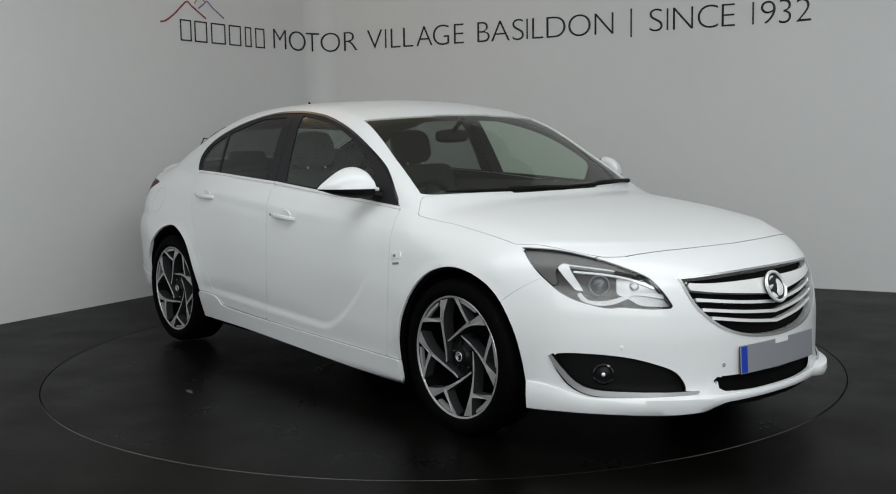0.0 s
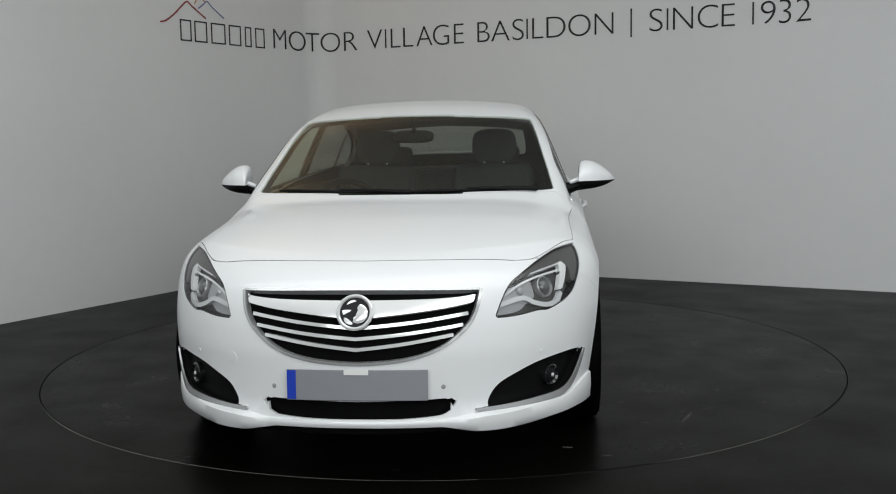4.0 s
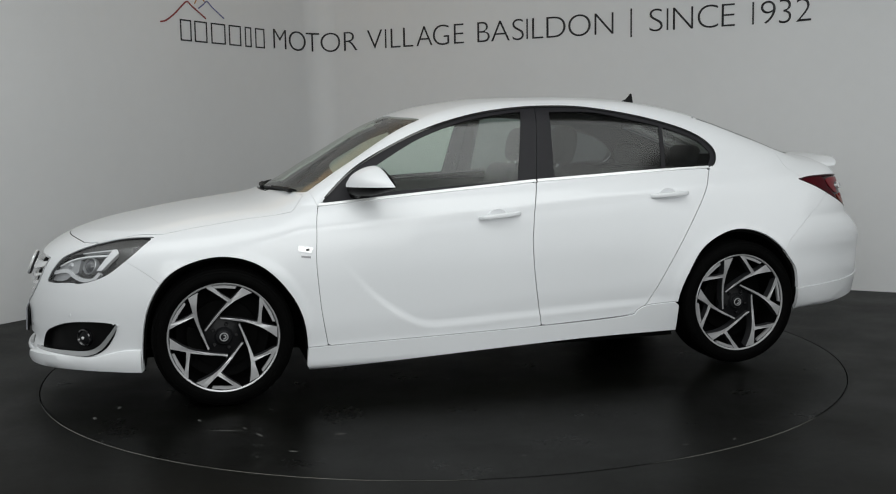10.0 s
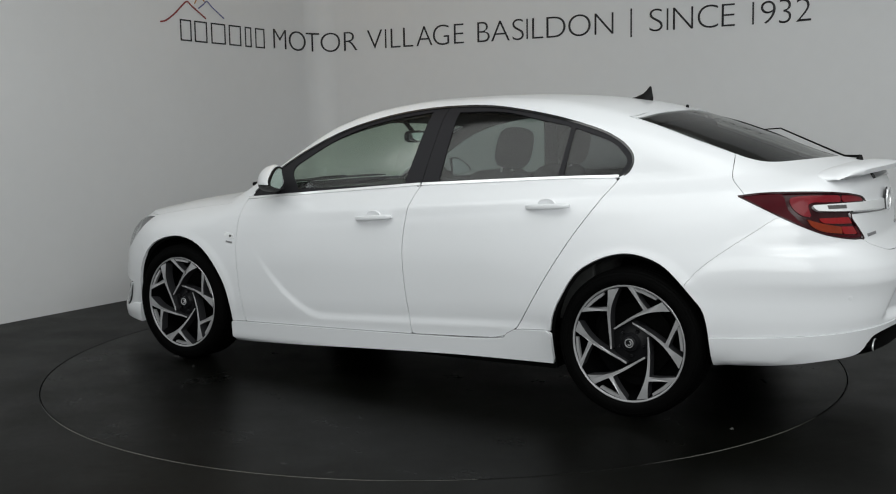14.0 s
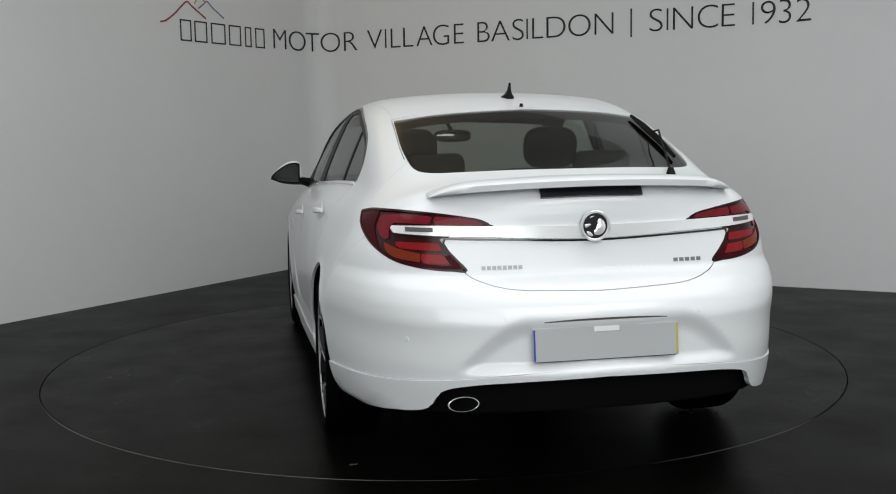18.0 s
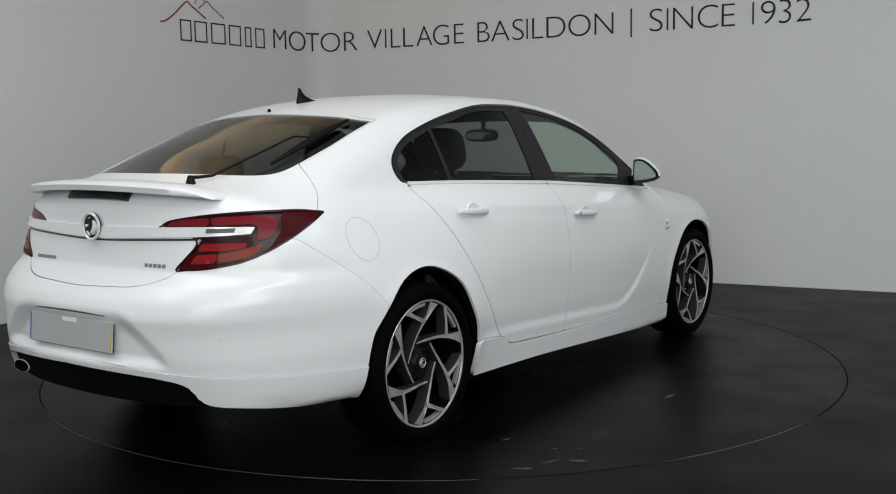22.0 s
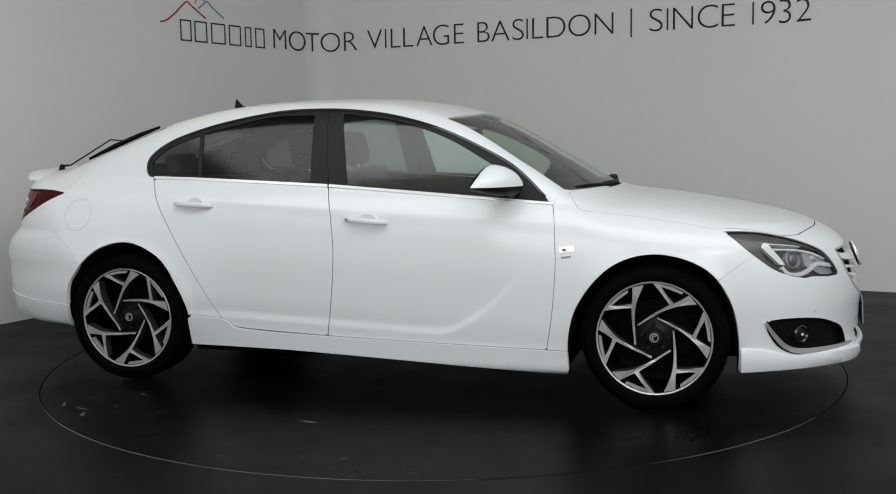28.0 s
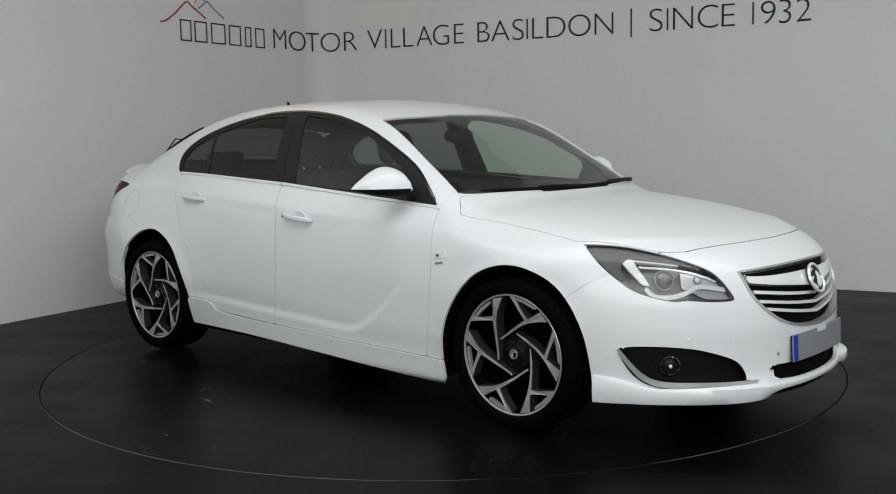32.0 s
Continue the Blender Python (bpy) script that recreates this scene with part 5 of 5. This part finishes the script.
# ---------------------------------------------------------------- wheels
RIM_R = 0.2605
UNIT = RIM_R / 290.0
BLADE = rounded(((-96, -48, 1), (-104, 0), (-114, 60), (-124, 148, 1), (-122, 190), (-126, 252, 1), (-70, 268, 1), (-86, 225), (-101, 170), (-105, 110), (-99, 40), (-88, -44, 1)), 4) * UNIT
BRANCH = rounded(((-116, 168, 1), (-112, 146, 1), (-180, 136), (-258, 118, 1), (-250, 146, 1), (-185, 152)), 4) * UNIT
WEDGE = rounded(((-150, 235, 1), (-200, 195, 1), (-238, 150, 1), (-228, 140, 1), (-196, 176), (-146, 222, 1)), 2) * UNIT


def make_wheel():
    wheel = new("wheel")
    wheel.parent = car
    wheel["label"] = "black tyre on a dark alloy wheel with bright twisted spokes"
    tyre = lathe([(.262, -.100), (.271, -.110), (.290, -.114), (.311, -.110), (.325, -.100), (.332, -.085), (.3338, -.062), (.3275, -.060), (.3275, -.054), (.3342, -.052), (.3348, -.026), (.3285, -.024), (.3285, -.017), (.335, -.015), (.335, .015), (.3285, .017), (.3285, .024), (.3348, .026), (.3342, .052), (.3275, .054), (.3275, .060), (.3338, .062), (.332, .085), (.325, .100), (.311, .110), (.290, .114), (.271, .110), (.262, .102), (.253, .08), (.253, -.08), (.262, -.100)], 72, caps=False)
    part("tyre", tyre, RUBBER, wheel, "black rubber tyre", smooth=True)
    for r in (.310, .322, .285):
        part("sidewall_rib", tube([(r * math.cos(q), r * math.sin(q), .1125 if r < .295 else (.1105 if r < .315 else .1045)) for q in np.linspace(0, 2 * math.pi, 73)[:-1]], .0014, 6, True), RUBBER, wheel, smooth=True)
    rim = part("rim", lathe([(.2530, .098), (.2550, .103), (.2600, .1045), (.2630, .102), (.261, .09), (.247, .07), (.228, -.05), (.242, -.11)], 72, caps=False), ALLOY, wheel, "bright rim edge", smooth=True)
    # barrel, disc and caliper carry the shade behind the spokes as near-black colour
    barrel = part("barrel", lathe([(.250, .090), (.240, .05), (.222, -.06), (.06, -.075), (.0, -.075)], 64, caps=False), ALLOY_SHADED, wheel, "dark wheel barrel", smooth=True)
    part("brake_disc", lathe([(.165, -.045), (.165, -.020), (.090, -.018), (.085, .012), (.0, .012)], 48), DISC, wheel, "brake disc, coloured as dark as the shade round it", smooth=True)
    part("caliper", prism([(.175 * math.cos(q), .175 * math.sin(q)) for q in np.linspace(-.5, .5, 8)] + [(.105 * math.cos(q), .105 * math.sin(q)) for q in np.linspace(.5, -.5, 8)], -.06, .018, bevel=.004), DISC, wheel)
    for k in range(6):
        m = Matrix.Rotation(k * math.pi / 3, 4, "Z")
        for name, ring, top, low in (("spoke", BLADE, .101, .046), ("spoke_branch", BRANCH, .101, .056)):
            bm = prism(ring, low, top)
            for q in bm.verts:
                rr = math.hypot(q.co.x, q.co.y)
                q.co.z -= .024 * max(0, (.20 - rr) / .12) ** 1.2
            for f in bm.faces:
                f.material_index = 0 if f.normal.z > .6 else 1
            bm.transform(m)
            ob = part(name, bm, ALLOY, wheel, "bright machined spoke")
            ob.data.materials.append(SPOKE_SIDE)
        bm = prism(WEDGE, .080, .096, m)
        part("spoke_insert", bm, ALLOY, wheel)
    part("hub", lathe([(.096, .02), (.092, .046), (.070, .052), (.045, .060), (.036, .074), (.0, .074)], 48), HUB_GREY, wheel, "dark wheel hub", smooth=True)
    for k in range(5):
        a = 2 * math.pi * k / 5 + .5
        part("wheel_bolt", lathe([(.011, .05), (.011, .062), (.008, .068), (0, .068)], 6, Matrix.Translation((.058 * math.cos(a), .058 * math.sin(a), 0))), GLOSS_BLACK, wheel)
    part("hub_cap", lathe([(.030, .070), (.029, .080), (.022, .083), (0, .0835)], 32), HUB_GREY, wheel, smooth=True)
    part("cap_ring", tube([(.0185 * math.cos(q), .0185 * math.sin(q), .0835) for q in np.linspace(0, 2 * math.pi, 25)[:-1]], .0028, 6, True), ALLOY, wheel, smooth=True)
    part("cap_shape", tube([(.009 * math.cos(q), .009 * math.sin(q), .084) for q in np.linspace(1.0, 4.6, 10)], .0034, 6), ALLOY, wheel, smooth=True)
    return wheel


def wheel_pose(x, s, spin):
    m = Matrix.Translation((x, s * (.806 if x > 0 else .792), .333 if x > 0 else .340))
    return m @ (Matrix.Rotation(-math.pi / 2, 4, "X") if s > 0 else Matrix.Rotation(math.pi / 2, 4, "X")) @ Matrix.Rotation(radians(spin), 4, "Z")


first = make_wheel()
first.matrix_basis = wheel_pose(1.3604, 1, SPIN[0])
copy_thing(first, wheel_pose(-1.3685, 1, SPIN[1]))
copy_thing(first, wheel_pose(1.3604, -1, SPIN[2]))
copy_thing(first, wheel_pose(-1.3685, -1, SPIN[3]))
# wheel housings
for x in (1.35, -1.362):
    for s in SIDES:
        bm = bmesh.new()
        rings = []
        for k in range(25):
            a = radians(-25 + 230 * k / 24)
            c, d = x + .392 * math.cos(a), .345 + .392 * math.sin(a)
            rings.append([bm.verts.new((c, s * y, max(d, .29))) for y in (.52, .70, .845)] + [bm.verts.new((x, s * .52, .34))])
        for r0, r1 in zip(rings, rings[1:]):
            bm.faces.new((r0[0], r0[1], r1[1], r1[0]))
            bm.faces.new((r0[1], r0[2], r1[2], r1[1]))
            bm.faces.new((r0[3], r0[0], r1[0], r1[3]))
        bmesh.ops.remove_doubles(bm, verts=bm.verts[:], dist=1e-6)
        part("wheel_housing", bm, LINER, car, "black wheel housing", smooth=True)
# ---------------------------------------------------------------- cabin


def cushion(w, d, h, bevel, m):
    bm = box(-w / 2, w / 2, -d / 2, d / 2, 0, h, bevel, 4)
    bm.transform(m)
    return bm


def pad(w, d, h, m):
    """A softly rounded headrest."""
    bm = bmesh.new()
    bmesh.ops.create_uvsphere(bm, u_segments=28, v_segments=18, radius=1)
    for q in bm.verts:
        q.co = [math.copysign(abs(c) ** 0.62, c) * k for c, k in zip(q.co, (w / 2, d / 2, h / 2))]
        q.co.z += h / 2
    bm.transform(m)
    return bm


def front_seat(y):
    seat = new("front_seat")
    seat.parent = car
    seat["label"] = "dark grey cloth front seat with headrest"
    part("seat_base", cushion(.52, .50, .16, .06, Matrix.Translation((.02, y, .38)) @ Matrix.Rotation(.12, 4, "Y")), CABIN, seat, smooth=True)
    part("backrest", cushion(.14, .50, .64, .06, Matrix.Translation((-.26, y, .48)) @ Matrix.Rotation(-.35, 4, "Y")), CABIN, seat, smooth=True)
    part("headrest", pad(.12, .28, .215, Matrix.Translation((-.52, y, 1.090)) @ Matrix.Rotation(-.22, 4, "Y")), CABIN, seat, smooth=True)
    for k in (-.06, .06):
        part("headrest_post", tube([(-.47, y + k, 1.03), (-.52, y + k, 1.13)], .007, 8), SATIN, seat)


front_seat(.37)
front_seat(-.37)
bench = new("rear_bench")
bench.parent = car
bench["label"] = "dark grey cloth rear bench with headrests"
part("seat_base", cushion(.52, 1.24, .18, .06, Matrix.Translation((-.78, 0, .40))), CABIN, bench, smooth=True)
part("backrest", cushion(.14, 1.24, .58, .06, Matrix.Translation((-1.05, 0, .50)) @ Matrix.Rotation(-.42, 4, "Y")), CABIN, bench, smooth=True)
for y in (-.38, .38):
    part("headrest", cushion(.09, .26, .13, .04, Matrix.Translation((-1.285, y, 1.06)) @ Matrix.Rotation(-.2, 4, "Y")), CABIN, bench, smooth=True)
part("parcel_shelf", box(-1.95, -1.28, -.58, .58, 1.015, 1.035, .008), CABIN, car, "black parcel shelf")
# dashboard, steering wheel, mirror
bm = bmesh.new()
rows = []
for y in np.linspace(-.70, .70, 29):
    hood = .045 * math.exp(-((y + .37) / .17) ** 2)
    bend = .16 * y * y
    rows.append([bm.verts.new((a - bend, y, b)) for a, b in ((1.02, .955), (.85, .958 + hood * .4), (.72, .950 + hood), (.64, .930 + hood * .8), (.60, .86), (.64, .70), (.70, .50), (1.02, .50))])
for r0, r1 in zip(rows, rows[1:]):
    for k in range(8):
        bm.faces.new((r0[k], r0[(k + 1) % 8], r1[(k + 1) % 8], r1[k]))
bmesh.ops.recalc_face_normals(bm, faces=bm.faces[:])
part("dashboard", bm, CABIN, car, "dark grey dashboard", smooth=True)
wheel_m = Matrix.Translation((.47, -.37, .865)) @ Matrix.Rotation(-1.12, 4, "Y")
bm = tube([(.185 * math.cos(q), .185 * math.sin(q), 0) for q in np.linspace(0, 2 * math.pi, 41)[:-1]], .016, 10, True)
bm.transform(wheel_m)
steering = part("steering_wheel", bm, BLACK, car, "dark leather steering wheel", smooth=True)
part("wheel_boss", lathe([(.07, -.03), (.065, .01), (.03, .018), (0, .018)], 24, wheel_m), BLACK, steering, smooth=True)
for a in (0, math.pi, -math.pi / 2):
    part("wheel_spoke", tube([(.05 * math.cos(a), .05 * math.sin(a), 0), (.18 * math.cos(a), .18 * math.sin(a), 0)], [.022, .014], 8), SATIN_GREY, steering, smooth=True).data.transform(wheel_m)
mm = Matrix.Translation((.33, -.03, 1.226))
rv = part("rear_view_mirror", pad(.036, .225, .072, mm), BLACK, car, "interior rear-view mirror", smooth=True)
part("mirror_stalk", tube([(.345, -.03, 1.285), (.37, -.015, 1.325), (.385, 0, 1.362)], [.014, .012, .022], 8), BLACK, rv)
part("mirror_face", pad(.004, .200, .054, mm @ Matrix.Translation((-.018, 0, .009))), MIRROR, rv)
for s in SIDES:
    part("door_card", box(-1.15, .78, -.015, .015, .40, .985, .01, m=Matrix.Translation((0, s * .735, 0))), CABIN, car, "dark grey door lining")
# ---------------------------------------------------------------- writing on the wall
sign = new("wall_sign")
tagged(sign, "black and coloured vinyl lettering high on the grey wall", "sign")
BASE_Z, CAP = 2.102, 0.178


def on_wall(me, s0, width, z0, height, deep=0.004):
    """Bends a flat mesh (0..1 wide and high) along the wall."""
    for vtx in me.vertices:
        p, n = wall_at(s0 + vtx.co.x * width)
        q = p + n * (0.001 + deep * max(0.0, vtx.co.z))
        vtx.co = (q.x, q.y, z0 + vtx.co.y * height)
    me.update()


def letter(ch, s0, s1, z0=BASE_Z, height=CAP):
    cu = bpy.data.curves.new("letter", "FONT")
    cu.body, cu.size, cu.offset, cu.resolution_u = ch, 1.0, -0.019, 6
    ob = bpy.data.objects.new("letter_maker", cu)
    scene.collection.objects.link(ob)
    bpy.context.view_layer.update()
    me = bpy.data.meshes.new_from_object(ob.evaluated_get(bpy.context.evaluated_depsgraph_get()))
    bpy.data.objects.remove(ob)
    xs, ys = [q.co.x for q in me.vertices], [q.co.y for q in me.vertices]
    for q in me.vertices:
        q.co = ((q.co.x - min(xs)) / (max(xs) - min(xs)), (q.co.y - min(ys)) / (max(ys) - min(ys)), 1.0)
    bm = bmesh.new()
    bm.from_mesh(me)
    r = bmesh.ops.extrude_face_region(bm, geom=bm.faces[:])
    for q in r["geom"]:
        if isinstance(q, bmesh.types.BMVert):
            q.co.z = 0.0
    bmesh.ops.recalc_face_normals(bm, faces=bm.faces[:])
    bm.to_mesh(me)
    bm.free()
    me.materials.clear()
    me.materials.append(LETTER)
    low = 0.02 if ch in "OCGS3" else 0.0
    on_wall(me, s0, s1 - s0, z0 - low * height, height * (1 + 2 * low))
    ob = new("letter", me)
    ob.parent = sign


def stroke(name, pts, width, mat, parent=sign):
    """A flat stroke along points (s, z) of the wall."""
    c = rounded(pts, 6, False)
    d = np.gradient(c, axis=0)
    nrm = np.stack([-d[:, 1], d[:, 0]], -1) / np.linalg.norm(d, axis=1, keepdims=True)
    v, f = [], []
    for q, w in zip(c, nrm):
        for k, deep in ((-1, 0.001), (-1, 0.004), (1, 0.004), (1, 0.001)):
            s, z = q + w * k * width / 2
            p, n = wall_at(float(s))
            p = p + n * deep
            v.append((p.x, p.y, z))
    for i in range(len(c) - 1):
        f += [[4 * i + k, 4 * i + (k + 1) % 4, 4 * i + 4 + (k + 1) % 4, 4 * i + 4 + k] for k in range(4)]
    f += [[3, 2, 1, 0], [len(v) - 4, len(v) - 3, len(v) - 2, len(v) - 1]]
    ob = new(name, mesh_of(name, v, f, [mat]))
    ob.parent = parent
    return ob


WORDS = (("MOTOR", ((-.624, -.442), (-.400, -.150), (-.145, .000), (.012, .218), (.264, .416))),
         ("VILLAGE", ((.532, .700), (.730, .748), (.796, .902), (.934, 1.040), (1.076, 1.246), (1.254, 1.422), (1.474, 1.574))),
         ("BASILDON", ((1.714, 1.836), (1.852, 2.034), (2.062, 2.172), (2.196, 2.214), (2.254, 2.358), (2.390, 2.568), (2.594, 2.798), (2.834, 3.002))),
         ("SINCE", ((3.316, 3.428), (3.460, 3.478), (3.516, 3.682), (3.720, 3.886), (3.914, 4.020))),
         ("1932", ((4.140, 4.185), (4.222, 4.336), (4.362, 4.454), (4.492, 4.604))))
for word, spans in WORDS:
    for ch, (s0, s1) in zip(word, spans):
        if ch in "I1":
            stroke("letter", (((s0 + s1) / 2, BASE_Z), ((s0 + s1) / 2, BASE_Z + CAP)), 0.014, LETTER)
        else:
            letter(ch, s0, s1)
stroke("divider", ((3.158, 2.062), (3.158, 2.300)), 0.014, LETTER)
# the trader's name, as plain bars of the letters' size
for s0, s1 in ((-1.82, -1.668), (-1.655, -1.482), (-1.456, -1.256), (-1.234, -1.056), (-1.026, -.918), (-.888, -.738)):
    for q in (s0 + .018, s1 - .018):
        stroke("name_bar", ((q, BASE_Z - .012), (q, BASE_Z + CAP - .012)), 0.013, LETTER)
    for z in (BASE_Z - .006, BASE_Z + CAP - .018):
        stroke("name_bar", ((s0 + .025, z), (s1 - .025, z)), 0.012, LETTER)
stroke("red_peak", ((-2.028, 2.227), (-1.96, 2.245), (-1.86, 2.310), (-1.77, 2.385), (-1.716, 2.418), (-1.66, 2.385), (-1.502, 2.296)), 0.013, RED_LINE)
stroke("blue_peak", ((-1.586, 2.374), (-1.53, 2.41), (-1.480, 2.442), (-1.42, 2.40), (-1.276, 2.315)), 0.010, BLUE_LINE)
stroke("amber_peak", ((-1.63, 2.41), (-1.60, 2.45), (-1.555, 2.462), (-1.51, 2.44)), 0.010, AMBER_LINE)

# scuffs on the platform, turning with it, and on the still floor
rng = random.Random(4)


def scuff(x, y, length, width, angle, parent, lift_by=0.0006):
    n = 7
    v, f = [], []
    for k in range(n):
        q = k / (n - 1)
        w = width * math.sin(math.pi * (0.08 + 0.84 * q)) * rng.uniform(.6, 1.2)
        v += [(length * (q - .5), -w, lift_by), (length * (q - .5), w, lift_by)]
    for k in range(n - 1):
        f.append((2 * k, 2 * k + 2, 2 * k + 3, 2 * k + 1))
    ob = new("scuff", mesh_of("scuff", v, f, [SCUFF]))
    ob.matrix_basis = pose(x, y, 0, 0, 0, angle)
    ob.parent = parent
    return ob


# dust and scuffs: on the platform (radius, bearing, length, half width), then on the still floor
MARKS = ((2.10, -136, .07, .012), (1.36, -141, .05, .007), (1.98, -91, .05, .008), (2.13, 110, .05, .008), (1.65, 60, .08, .012), (1.92, 57, .07, .012), (1.77, 49, .10, .009), (1.43, 41, .06, .010),
         (1.79, 43, .32, .008), (1.74, 36, .06, .008), (1.72, 45, .07, .007), (2.05, 24, .08, .012), (1.90, 21, .07, .014), (2.03, 54, .03, .006), (2.07, 104, .05, .010), (2.08, -86, .04, .006),
         (2.07, -129, .12, .016), (1.73, -135, .07, .009), (1.52, -98, .16, .012), (1.93, -127, .04, .008), (2.03, 159, .06, .010), (1.97, -86, .05, .012), (1.90, -130, .04, .010), (2.05, -132, .16, .007),
         (1.30, -140, .05, .006), (1.52, -65, .04, .004), (2.11, -135, .06, .014), (1.62, 12, .05, .005), (1.85, -20, .06, .006), (1.55, 150, .05, .005), (1.95, 85, .05, .006))
for rr, bearing, length, width in MARKS:
    a = radians(bearing)
    scuff(rr * math.cos(a), rr * math.sin(a), length * .6, width * .8, bearing + rng.uniform(60, 120), platform)
for x, y, length in ((-2.35, 1.13, .035), (2.31, .85, .06), (2.37, .52, .07), (-2.75, .35, .05), (2.62, -.35, .06)):
    tagged(scuff(x, y, length, .006, rng.uniform(-30, 30), None), "pale dust mark on the black floor", "dust mark", kind="structure")


def motions():
    rows_p, rows_c = [], []
    for t, a in TURNING:
        turn = Matrix.Rotation(radians(a), 4, "Z")
        rows_p.append((t, turn))
        rows_c.append((t, turn @ Matrix.Translation((*CAR_SHIFT, 0.0))))
    walk(platform, rows_p)
    walk(car, rows_c)


motions()
